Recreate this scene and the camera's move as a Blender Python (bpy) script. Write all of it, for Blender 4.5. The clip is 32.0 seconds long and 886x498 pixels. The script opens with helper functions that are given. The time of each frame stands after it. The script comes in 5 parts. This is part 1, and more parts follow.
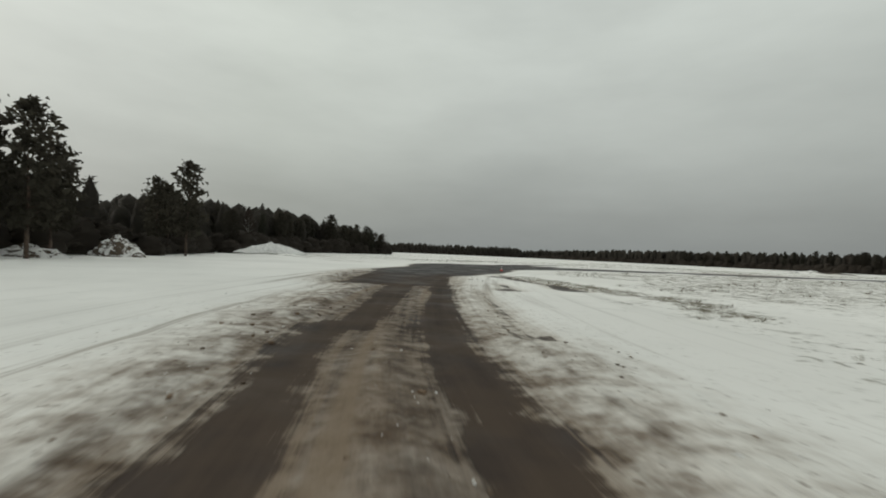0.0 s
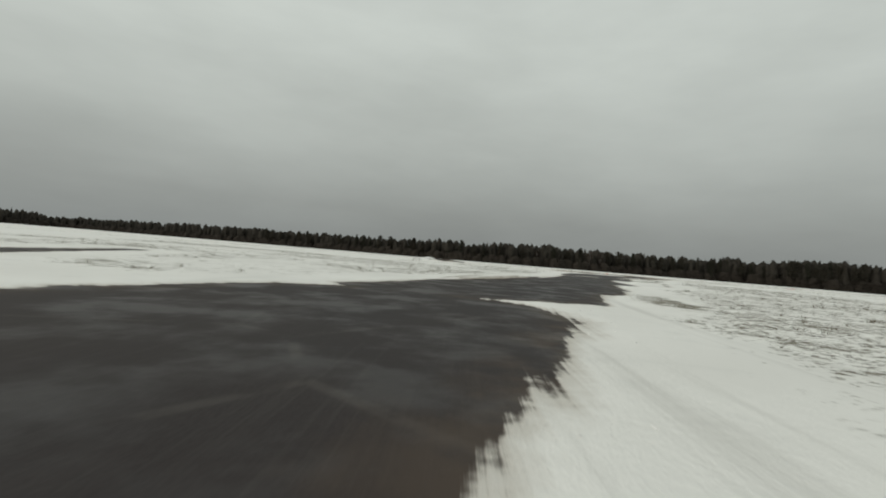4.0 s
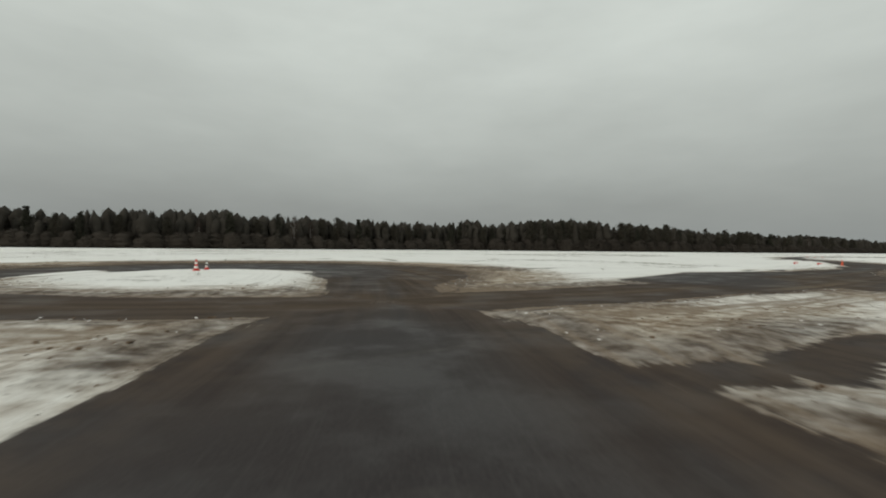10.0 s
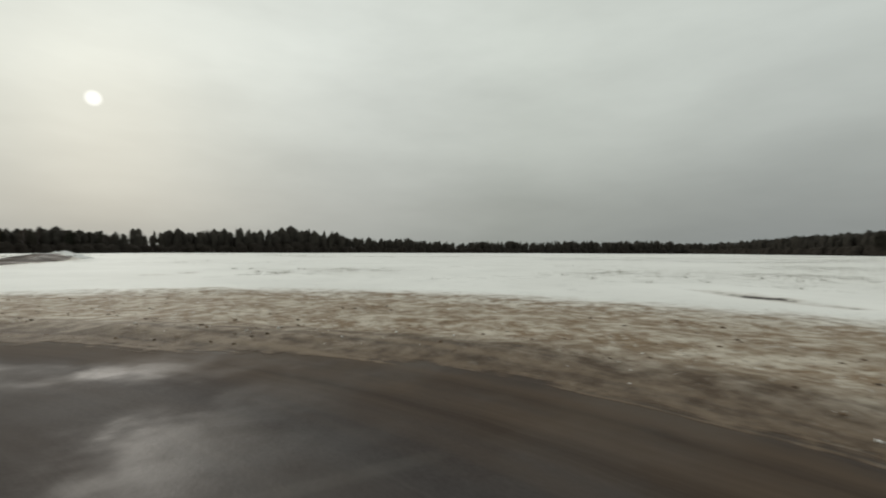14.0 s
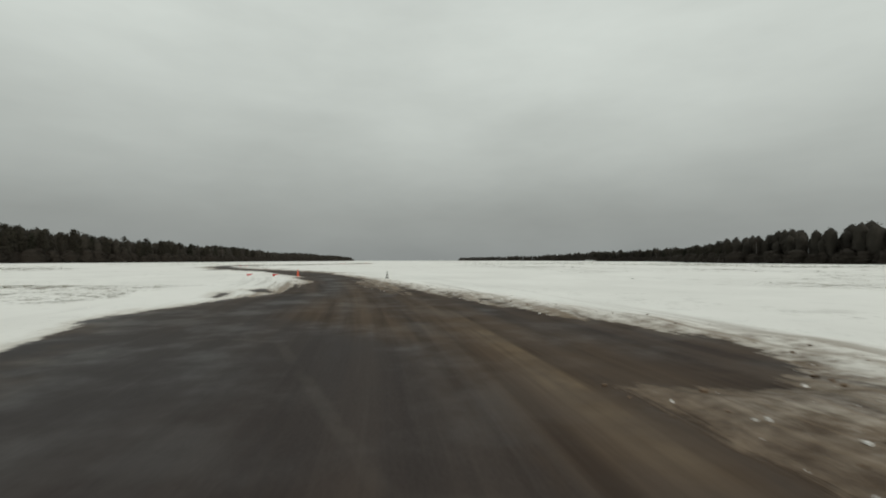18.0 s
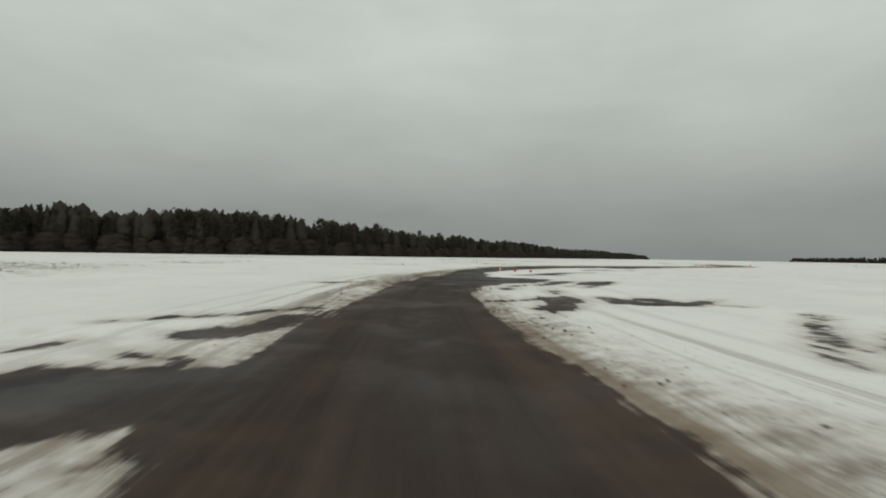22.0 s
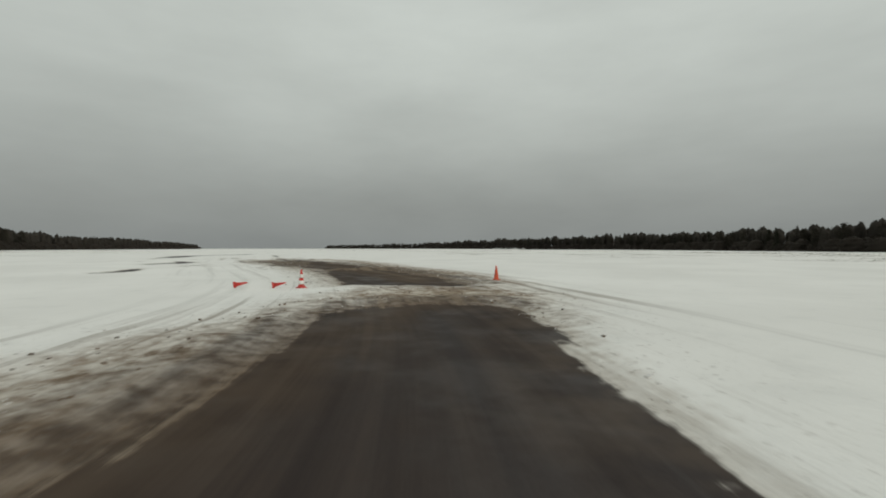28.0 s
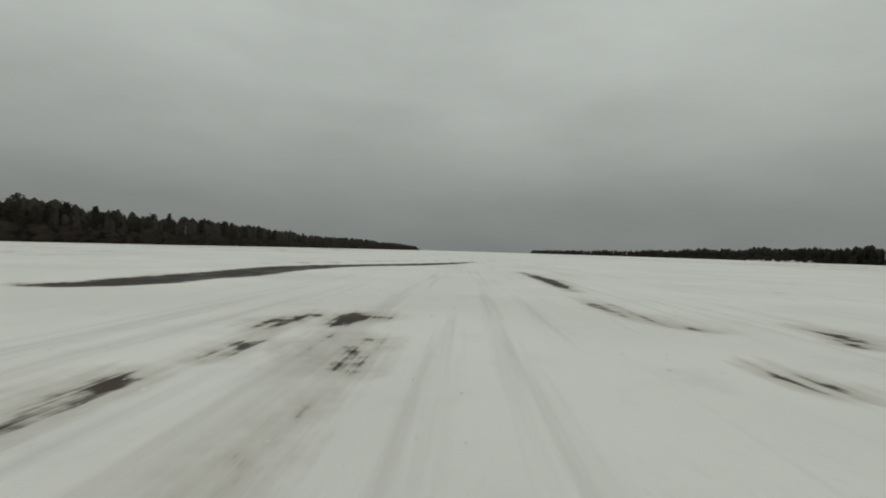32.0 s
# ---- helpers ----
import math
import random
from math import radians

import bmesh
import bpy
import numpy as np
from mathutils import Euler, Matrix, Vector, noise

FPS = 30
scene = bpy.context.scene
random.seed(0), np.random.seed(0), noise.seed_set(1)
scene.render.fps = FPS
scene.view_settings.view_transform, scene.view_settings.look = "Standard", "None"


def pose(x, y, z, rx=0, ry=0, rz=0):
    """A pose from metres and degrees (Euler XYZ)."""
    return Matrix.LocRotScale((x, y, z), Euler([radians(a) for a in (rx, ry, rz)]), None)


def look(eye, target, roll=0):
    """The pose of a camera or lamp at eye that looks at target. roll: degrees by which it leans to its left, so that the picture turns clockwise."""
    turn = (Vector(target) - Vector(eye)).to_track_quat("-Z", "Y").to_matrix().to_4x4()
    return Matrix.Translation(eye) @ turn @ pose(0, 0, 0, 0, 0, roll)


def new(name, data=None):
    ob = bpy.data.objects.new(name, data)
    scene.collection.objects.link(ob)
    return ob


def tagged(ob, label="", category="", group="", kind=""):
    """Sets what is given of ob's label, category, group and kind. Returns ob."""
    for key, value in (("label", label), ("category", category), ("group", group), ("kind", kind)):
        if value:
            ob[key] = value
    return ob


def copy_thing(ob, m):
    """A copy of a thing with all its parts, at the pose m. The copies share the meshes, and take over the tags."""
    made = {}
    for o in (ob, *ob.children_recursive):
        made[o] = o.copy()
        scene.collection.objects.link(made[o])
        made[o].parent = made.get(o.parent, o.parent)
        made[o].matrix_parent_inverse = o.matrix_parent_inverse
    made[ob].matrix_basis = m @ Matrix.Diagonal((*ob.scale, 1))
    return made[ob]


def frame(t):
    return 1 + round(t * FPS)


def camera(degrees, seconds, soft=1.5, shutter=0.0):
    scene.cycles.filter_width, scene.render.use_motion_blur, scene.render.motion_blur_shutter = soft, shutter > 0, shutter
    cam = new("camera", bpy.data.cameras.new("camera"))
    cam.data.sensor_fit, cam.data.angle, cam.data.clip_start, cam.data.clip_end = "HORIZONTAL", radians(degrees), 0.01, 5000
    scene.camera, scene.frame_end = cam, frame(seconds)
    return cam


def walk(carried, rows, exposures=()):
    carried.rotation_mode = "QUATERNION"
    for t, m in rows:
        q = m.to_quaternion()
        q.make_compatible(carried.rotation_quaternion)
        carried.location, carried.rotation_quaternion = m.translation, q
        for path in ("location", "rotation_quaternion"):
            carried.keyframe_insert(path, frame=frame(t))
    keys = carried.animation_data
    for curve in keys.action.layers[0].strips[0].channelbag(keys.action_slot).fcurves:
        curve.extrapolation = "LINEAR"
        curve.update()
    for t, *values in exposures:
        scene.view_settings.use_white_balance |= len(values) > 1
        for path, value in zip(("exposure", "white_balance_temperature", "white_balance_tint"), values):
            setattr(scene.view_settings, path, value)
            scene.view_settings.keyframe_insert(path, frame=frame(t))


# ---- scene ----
# Camera height above the ground in metres.
EYE = 1.30
cam = camera(87.8, 32.0, soft=1.9, shutter=0.12)

# The drive: seconds, x, y, heading, pitch, roll (degrees; heading to the left of +y).
PATH = [
    (0, -4.23, -3.78, -145.10, 0.54, 2.59),
    (0.5, 1.49, -10.09, -147.72, 0.89, 3.94),
    (1, 5.70, -16.06, -153.83, 0.97, 5.36),
    (1.5, 9.00, -21.64, -157.38, 0.76, 3.46),
    (2, 11.76, -27.09, -162.24, 0.54, 3.47),
    (2.5, 13.78, -32.94, -169.04, 0.10, 3.79),
    (3, 14.58, -39.54, -177.29, 0.22, 4.04),
    (3.5, 14.06, -47.01, -186.85, 0.62, 4.28),
    (4, 12.29, -55.29, -195.06, 1.02, 4.64),
    (4.5, 9.45, -64.17, -200.73, 1.13, 5.31),
    (5, 5.72, -73.36, -207.54, 0.84, 6.11),
    (5.5, 1.00, -82.43, -214.58, 1.21, 6.68),
    (6, -4.66, -91.21, -219.92, 1.03, 5.23),
    (6.5, -11.27, -99.75, -222.68, 1.03, 5.12),
    (7, -18.79, -108.19, -226.20, 1.15, 4.15),
    (7.5, -26.75, -116.77, -228.28, 0.95, 3.47),
    (8, -35.17, -125.39, -229.52, 0.85, 1.51),
    (8.5, -43.93, -133.92, -229.49, 0.23, 0.91),
    (9, -52.49, -142.28, -229.82, -0.29, 1.12),
    (9.5, -60.33, -150.30, -229.61, -0.06, 0.71),
    (10, -67.04, -157.44, -227.76, -0.12, 0.58),
    (10.5, -72.27, -163.40, -224.33, -0.34, 0.86),
    (11, -76.55, -169.09, -218.38, -0.26, -0.23),
    (11.5, -80.30, -173.40, -208.84, -0.10, -1.00),
    (12, -82.50, -178.20, -196.12, 0.08, -0.53),
    (12.5, -82.90, -182.60, -179.23, 0.11, -1.24),
    (13, -81.00, -186.20, -156.08, 0.73, -0.07),
    (13.5, -77.80, -188.10, -136.06, 0.63, 0.06),
    (14, -74.40, -188.20, -113.74, 0.32, 0.31),
    (14.5, -71.20, -186.90, -84.27, -0.37, -2.99),
    (15, -68.40, -184.00, -60.93, -0.04, -1.67),
    (15.5, -65.57, -179.32, -46.76, -1.22, 2.27),
    (16, -65.28, -175.30, -18.03, -1.59, 3.27),
    (16.5, -67.96, -170.82, 17.88, -1.32, 2.73),
    (17, -72.55, -166.77, 49.28, -0.60, 1.45),
    (17.5, -78.00, -164.00, 64.53, 0.42, 0.16),
    (18, -84.50, -161.84, 67.80, 1.43, -0.03),
    (18.5, -91.57, -160.03, 70.26, 1.19, 0.56),
    (19, -99.23, -158.43, 73.91, 0.86, 0.05),
    (19.5, -107.54, -157.16, 78.48, 1.08, 0.30),
    (20, -116.16, -156.53, 83.34, 0.56, -0.79),
    (20.5, -125.34, -156.56, 89.90, 1.10, -0.53),
    (21, -134.93, -157.57, 96.02, 1.08, -1.49),
    (21.5, -144.73, -159.66, 100.80, 1.46, -1.13),
    (22, -154.49, -162.47, 102.36, 0.81, 1.01),
    (22.5, -164.06, -165.15, 99.30, 0.69, 3.26),
    (23, -173.33, -167.10, 94.35, 0.93, 3.75),
    (23.5, -182.16, -168.21, 88.77, 0.50, 4.29),
    (24, -190.40, -168.28, 80.52, 0.64, 5.24),
    (24.5, -197.90, -167.19, 70.51, 1.34, 6.24),
    (25, -204.63, -165.23, 61.47, 0.84, 5.59),
    (25.5, -210.79, -162.45, 53.89, 0.95, 5.45),
    (26, -216.52, -158.50, 45.20, 0.95, 6.06),
    (26.5, -222.14, -153.43, 40.32, 0.82, 3.60),
    (27, -227.95, -147.77, 43.80, 0.47, 2.04),
    (27.5, -234.07, -142.08, 47.76, 0.13, 0.90),
    (28, -240.46, -136.81, 50.77, -0.07, -0.02),
    (28.5, -247.04, -132.31, 54.81, 0.07, -1.09),
    (29, -253.79, -128.86, 66.11, 0.62, -2.06),
    (29.5, -260.86, -126.76, 71.68, 0.70, -1.54),
    (30, -268.05, -125.37, 73.98, 1.13, 1.56),
    (30.5, -275.14, -123.93, 73.54, 0.91, 1.31),
    (31, -282.25, -122.48, 73.83, 1.15, 1.07),
    (31.5, -289.72, -121.13, 74.81, 0.87, 1.06),
    (32, -297.67, -120.08, 75.74, 0.19, 1.72),
]


def drive_pose(x, y, heading, pitch, roll):
    h, p = radians(heading), radians(pitch)
    ahead = Vector((-math.sin(h) * math.cos(p), math.cos(h) * math.cos(p), math.sin(p)))
    eye = Vector((x, y, EYE))
    return look(eye, eye + ahead * 2.0, roll)


# the film camera stops down while it looks towards the sun
STOPS = [(0.0, 0.0), (7.0, 0.0), (8.0, 0.12), (9.0, 0.14), (10.0, 0.1), (11.5, 0.05), (13.0, 0.1), (14.0, 0.0), (15.0, -0.22), (16.0, -0.2), (17.5, 0.1), (20.0, 0.02), (21.5, -0.03), (23.0, 0.05), (24.0, 0.1), (25.0, 0.28), (26.5, 0.28), (28.5, -0.12), (30.0, 0.12), (31.0, 0.08), (32.0, -0.3)]
walk(cam, [(t, drive_pose(x, y, h, p, r)) for t, x, y, h, p, r in PATH], STOPS)

# ---- light: an overcast winter sky with a veiled low sun in the east ----
SUN_AZ, SUN_EL = radians(-76.4), radians(14.7)
SUN_DIR = Vector((-math.sin(SUN_AZ) * math.cos(SUN_EL), math.cos(SUN_AZ) * math.cos(SUN_EL), math.sin(SUN_EL)))


def build_world():
    world = bpy.data.worlds.new("overcast_sky")
    scene.world = world
    world.use_nodes = True
    nt = world.node_tree
    nt.nodes.clear()
    n, l = nt.nodes.new, nt.links.new
    out, bg = n("ShaderNodeOutputWorld"), n("ShaderNodeBackground")
    tc = n("ShaderNodeTexCoord")
    sky = n("ShaderNodeTexSky")
    sky.sky_type = "NISHITA"
    sky.sun_disc = False
    sky.sun_elevation = SUN_EL
    sky.sun_rotation = -SUN_AZ
    sky.dust_density = 4.0
    # cloud deck: brightness by height over the horizon
    sep = n("ShaderNodeSeparateXYZ")
    l(tc.outputs["Generated"], sep.inputs[0])
    deck = n("ShaderNodeValToRGB")
    e = deck.color_ramp.elements
    e[0].position, e[0].color = 0.0, (0.252, 0.270, 0.262, 1)
    e[1].position, e[1].color = 1.0, (0.56, 0.60, 0.575, 1)
    for pos, col in ((0.09, (0.310, 0.328, 0.312, 1)), (0.22, (0.455, 0.485, 0.455, 1)), (0.42, (0.59, 0.63, 0.59, 1))):
        k = deck.color_ramp.elements.new(pos)
        k.color = col
    l(sep.outputs["Z"], deck.inputs["Fac"])
    # veiled sun: soft glow and small bright core
    dot = n("ShaderNodeVectorMath")
    dot.operation = "DOT_PRODUCT"
    dot.inputs[1].default_value = SUN_DIR
    l(tc.outputs["Generated"], dot.inputs[0])
    glow = n("ShaderNodeValToRGB")
    g = glow.color_ramp.elements
    g[0].position, g[0].color = 0.30, (0, 0, 0, 1)
    g[1].position, g[1].color = 1.0, (0.24, 0.232, 0.200, 1)
    for pos, v in ((0.70, (0.05, 0.05, 0.035, 1)), (0.90, (0.13, 0.127, 0.113, 1)), (0.985, (0.185, 0.18, 0.158, 1))):
        k = glow.color_ramp.elements.new(pos)
        k.color = v
    l(dot.outputs["Value"], glow.inputs["Fac"])
    core = n("ShaderNodeMapRange")
    core.inputs["From Min"].default_value, core.inputs["From Max"].default_value = 0.99990, 1.0
    core.inputs["To Max"].default_value = 0.55
    core.interpolation_type = "LINEAR"
    l(dot.outputs["Value"], core.inputs["Value"])
    # drifting bands of cloud
    mapping = n("ShaderNodeMapping")
    mapping.inputs["Scale"].default_value = (1.6, 1.6, 5.0)
    noise_tex = n("ShaderNodeTexNoise")
    noise_tex.inputs["Scale"].default_value = 1.5
    noise_tex.inputs["Detail"].default_value = 5.0
    noise_tex.inputs["Roughness"].default_value = 0.55
    l(tc.outputs["Generated"], mapping.inputs["Vector"])
    l(mapping.outputs[0], noise_tex.inputs["Vector"])
    band = n("ShaderNodeMapRange")
    band.inputs["From Min"].default_value, band.inputs["From Max"].default_value = 0.3, 0.7
    band.inputs["To Min"].default_value, band.inputs["To Max"].default_value = 0.92, 1.08
    l(noise_tex.outputs["Fac"], band.inputs["Value"])
    add = n("ShaderNodeMixRGB")
    add.blend_type, add.inputs["Fac"].default_value = "ADD", 1.0
    l(deck.outputs["Color"], add.inputs["Color1"])
    l(glow.outputs["Color"], add.inputs["Color2"])
    add2 = n("ShaderNodeMixRGB")
    add2.blend_type, add2.inputs["Fac"].default_value = "ADD", 1.0
    l(add.outputs["Color"], add2.inputs["Color1"])
    l(core.outputs["Result"], add2.inputs["Color2"])
    # heavier cloud to the south-west
    side = n("ShaderNodeVectorMath")
    side.operation = "DOT_PRODUCT"
    side.inputs[1].default_value = (-0.77, -0.63, 0.0)
    l(tc.outputs["Generated"], side.inputs[0])
    heavy = n("ShaderNodeMapRange")
    heavy.interpolation_type = "SMOOTHSTEP"
    heavy.inputs["From Min"].default_value, heavy.inputs["From Max"].default_value = 0.3, 1.0
    heavy.inputs["To Min"].default_value, heavy.inputs["To Max"].default_value = 1.0, 0.95
    l(side.outputs["Value"], heavy.inputs["Value"])
    both = n("ShaderNodeMath")
    both.operation = "MULTIPLY"
    l(band.outputs["Result"], both.inputs[0])
    l(heavy.outputs["Result"], both.inputs[1])
    mul = n("ShaderNodeVectorMath")
    mul.operation = "SCALE"
    l(add2.outputs["Color"], mul.inputs[0])
    l(both.outputs[0], mul.inputs["Scale"])
    mix = n("ShaderNodeMixRGB")
    mix.blend_type, mix.inputs["Fac"].default_value = "ADD", 0.0015
    l(mul.outputs["Vector"], mix.inputs["Color1"])
    l(sky.outputs["Color"], mix.inputs["Color2"])
    l(mix.outputs["Color"], bg.inputs["Color"])
    bg.inputs["Strength"].default_value = 0.95
    l(bg.outputs[0], out.inputs[0])


build_world()
sun = new("sun", bpy.data.lights.new("sun", "SUN"))
sun.data.energy, sun.data.angle, sun.data.color = 0.9, radians(14), (1.0, 0.95, 0.86)
sun.matrix_world = look(SUN_DIR * 100, (0, 0, 0))

# ---- materials ----


class Nodes:
    """Short hand for building a node material."""

    def __init__(self, name):
        self.mat = bpy.data.materials.new(name)
        self.mat.use_nodes = True
        self.nt = self.mat.node_tree
        self.bsdf = self.nt.nodes["Principled BSDF"]
        self.geo = None

    def node(self, kind, **inputs):
        nd = self.nt.nodes.new(kind)
        for key, value in inputs.items():
            self.put(nd.inputs[key.replace("_", " ")], value)
        return nd

    def put(self, socket, value):
        if isinstance(value, bpy.types.NodeSocket):
            self.nt.links.new(value, socket)
        else:
            socket.default_value = value

    def position(self):
        if self.geo is None:
            self.geo = self.nt.nodes.new("ShaderNodeNewGeometry").outputs["Position"]
        return self.geo

    def noise(self, scale, detail=4.0, rough=0.55, vector=None, stretch=None):
        vec = vector or self.position()
        if stretch:
            m = self.node("ShaderNodeMapping", Vector=vec)
            m.inputs["Scale"].default_value = stretch
            vec = m.outputs[0]
        return self.node("ShaderNodeTexNoise", Vector=vec, Scale=scale, Detail=detail, Roughness=rough).outputs["Fac"]

    def math(self, op, a, b=0.0, clamp=False):
        nd = self.nt.nodes.new("ShaderNodeMath")
        nd.operation, nd.use_clamp = op, clamp
        self.put(nd.inputs[0], a)
        self.put(nd.inputs[1], b)
        return nd.outputs[0]

    def ramp(self, value, lo, hi, to_lo=0.0, to_hi=1.0, smooth=True):
        nd = self.nt.nodes.new("ShaderNodeMapRange")
        nd.interpolation_type = "SMOOTHSTEP" if smooth else "LINEAR"
        for key, v in (("Value", value), ("From Min", lo), ("From Max", hi), ("To Min", to_lo), ("To Max", to_hi)):
            self.put(nd.inputs[key], v)
        return nd.outputs[0]

    def mix(self, fac, a, b):
        nd = self.nt.nodes.new("ShaderNodeMixRGB")
        for key, v in (("Fac", fac), ("Color1", a), ("Color2", b)):
            self.put(nd.inputs[key], v)
        return nd.outputs[0]

    def attr(self, name):
        nd = self.nt.nodes.new("ShaderNodeAttribute")
        nd.attribute_name = name
        return nd.outputs["Fac"]

    def random(self):
        return self.nt.nodes.new("ShaderNodeObjectInfo").outputs["Random"]

    def island(self):
        return self.nt.nodes.new("ShaderNodeNewGeometry").outputs["Random Per Island"]

    def finish(self, color, rough, bump=None, strength=0.3, distance=0.02, spec=0.5, metal=0.0):
        self.put(self.bsdf.inputs["Base Color"], color)
        self.put(self.bsdf.inputs["Roughness"], rough)
        self.put(self.bsdf.inputs["Specular IOR Level"], spec)
        self.put(self.bsdf.inputs["Metallic"], metal)
        if bump is not None:
            b = self.node("ShaderNodeBump", Height=bump, Strength=strength, Distance=distance)
            self.nt.links.new(b.outputs[0], self.bsdf.inputs["Normal"])
        return self.mat


def rgb(r, g, b):
    return (r, g, b, 1.0)


def ground_material():
    """Thin snow over asphalt and dead grass; where each lies is carried by the mesh."""
    m = Nodes("snow_on_airfield")
    bare, mud, grass, worn = m.attr("bare"), m.attr("mud"), m.attr("grass"), m.attr("worn")
    way = m.node("ShaderNodeCombineXYZ", X=m.attr("along"), Y=m.attr("beside")).outputs[0]
    fine, mid, wide = m.noise(3.2, 6, 0.62), m.noise(0.9, 5, 0.6), m.noise(0.16, 4, 0.5)
    grain = m.noise(28, 4, 0.6)
    clod = m.noise(7.0, 5, 0.7)
    streak = m.noise(1.0, 5, 0.62, way, (0.07, 2.2, 1.0))
    hair = m.noise(1.0, 4, 0.6, way, (0.22, 8.0, 1.0))
    rut = m.noise(1.0, 3, 0.5, way, (0.03, 0.85, 1.0))
    off = lambda v, k: m.math("MULTIPLY", m.math("SUBTRACT", v, 0.5), k)
    plain_edge = m.math("ADD", off(fine, 0.9), off(mid, 1.0))
    drawn = m.math("MULTIPLY", worn, m.math("ADD", off(streak, 1.0), off(hair, 0.4)))
    ragged = m.math("ADD", m.math("MULTIPLY", plain_edge, m.ramp(worn, 0, 1, 1.0, 0.5)), drawn)
    # asphalt shows where the depth field plus ragged noise is below zero
    edge = m.math("ADD", bare, ragged)
    is_bare = m.ramp(edge, 0.08, -0.10)
    melt = m.ramp(edge, 0.55, -0.1)
    mud_edge = m.math("ADD", mud, m.math("MULTIPLY", ragged, 1.6))
    is_mud = m.ramp(mud_edge, 1.6, -0.8)
    deep = m.math("MULTIPLY", m.ramp(mud_edge, 0.8, -1.0), m.ramp(m.math("ADD", bare, m.math("MULTIPLY", ragged, 1.6)), 2.3, 0.3, 0.06, 1.0))
    # snow: clean to grey-white, with wind crust
    snow = m.mix(m.ramp(wide, 0.3, 0.7), rgb(0.835, 0.82, 0.785), rgb(0.915, 0.90, 0.865))
    snow = m.mix(m.ramp(mid, 0.52, 0.75, 0.0, 0.24), snow, rgb(0.62, 0.615, 0.59))
    lanes = m.math("MULTIPLY", m.ramp(m.math("ADD", m.math("MULTIPLY", streak, 0.6), m.math("MULTIPLY", rut, 0.4)), 0.50, 0.66, 0.0, 0.4), worn)
    snow = m.mix(lanes, snow, rgb(0.50, 0.485, 0.455))
    # slush with sand ground into it: pale tan where thin, wet brown near the wheels
    pale = m.mix(m.ramp(m.math("ADD", m.math("MULTIPLY", fine, 0.55), m.math("MULTIPLY", mid, 0.45)), 0.41, 0.64), rgb(0.235, 0.160, 0.095), rgb(0.62, 0.55, 0.455))
    brown = m.mix(m.ramp(m.math("ADD", m.math("MULTIPLY", fine, 0.5), m.math("MULTIPLY", streak, 0.5)), 0.36, 0.64), rgb(0.066, 0.044, 0.029), rgb(0.185, 0.130, 0.085))
    slush = m.mix(deep, pale, brown)
    slush = m.mix(m.ramp(clod, 0.55, 0.70, 0.0, 0.6), slush, rgb(0.075, 0.050, 0.034))
    slush = m.mix(m.ramp(m.math("ADD", clod, off(mid, 0.5)), 0.42, 0.30, 0.0, m.ramp(deep, 0, 1, 0.6, 0.1)), slush, rgb(0.70, 0.67, 0.62))
    dirty = m.math("MULTIPLY", is_mud, m.ramp(m.math("ADD", fine, m.math("MULTIPLY", mid, 0.6)), 0.55, 1.05, 1.0, m.ramp(mud_edge, 0.5, -2.5, 0.42, 0.95)))
    snow = m.mix(m.math("MULTIPLY", melt, 0.55), snow, rgb(0.40, 0.345, 0.28))
    snow = m.mix(dirty, snow, slush)
    # thrown specks and the brown lines that wheels have drawn over the snow
    speck = m.math("MULTIPLY", m.ramp(m.noise(11.0, 4, 0.7), 0.60, 0.68), m.ramp(mud, 4.0, 0.0, 0.0, 0.8))
    snow = m.mix(speck, snow, rgb(0.13, 0.085, 0.055))
    drawn_in = m.math("MULTIPLY", m.math("MULTIPLY", m.ramp(m.math("ADD", m.math("MULTIPLY", streak, 0.6), m.math("MULTIPLY", rut, 0.4)), 0.50, 0.62), worn), m.ramp(mud, 3.2, 0.2, 0.0, 0.75))
    snow = m.mix(drawn_in, snow, rgb(0.22, 0.165, 0.115))
    # dead grass stubble poking through, and thin dark streaks where the crust has gone
    tuft = m.noise(4.6, 6, 0.74, stretch=(1.0, 1.35, 1.0))
    tuft_in = m.math("MULTIPLY", m.ramp(m.math("ADD", m.math("ADD", tuft, m.math("ADD", off(wide, 0.3), off(mid, 0.45))), m.math("MULTIPLY", m.math("SUBTRACT", grass, 0.7), 0.16)), 0.53, 0.63), m.ramp(grass, 0.05, 0.75))
    gone = m.math("MULTIPLY", m.ramp(m.math("ADD", m.noise(0.42, 6, 0.68), off(tuft, 0.3)), 0.60, 0.66), m.ramp(grass, 0.1, 0.9))
    straw = m.mix(m.ramp(grain, 0.3, 0.7), rgb(0.060, 0.052, 0.030), rgb(0.19, 0.155, 0.095))
    snow = m.mix(m.math("MAXIMUM", tuft_in, m.math("MULTIPLY", gone, 0.8)), snow, straw)
    # wet asphalt: patched, with wheel-polished lanes and a wash of brown silt
    tar = m.mix(m.ramp(grain, 0.3, 0.7), rgb(0.0205, 0.0170, 0.0172), rgb(0.043, 0.0358, 0.0358))
    tar = m.mix(m.ramp(wide, 0.35, 0.65, 0.0, 0.6), tar, rgb(0.037, 0.028, 0.0255))
    tar = m.mix(m.ramp(hair, 0.52, 0.72, 0.0, 0.3), tar, rgb(0.072, 0.064, 0.060))
    cell = m.node("ShaderNodeTexVoronoi", Vector=m.mix(0.12, m.position(), m.nt.nodes.new("ShaderNodeTexNoise").outputs["Color"]), Scale=0.21)
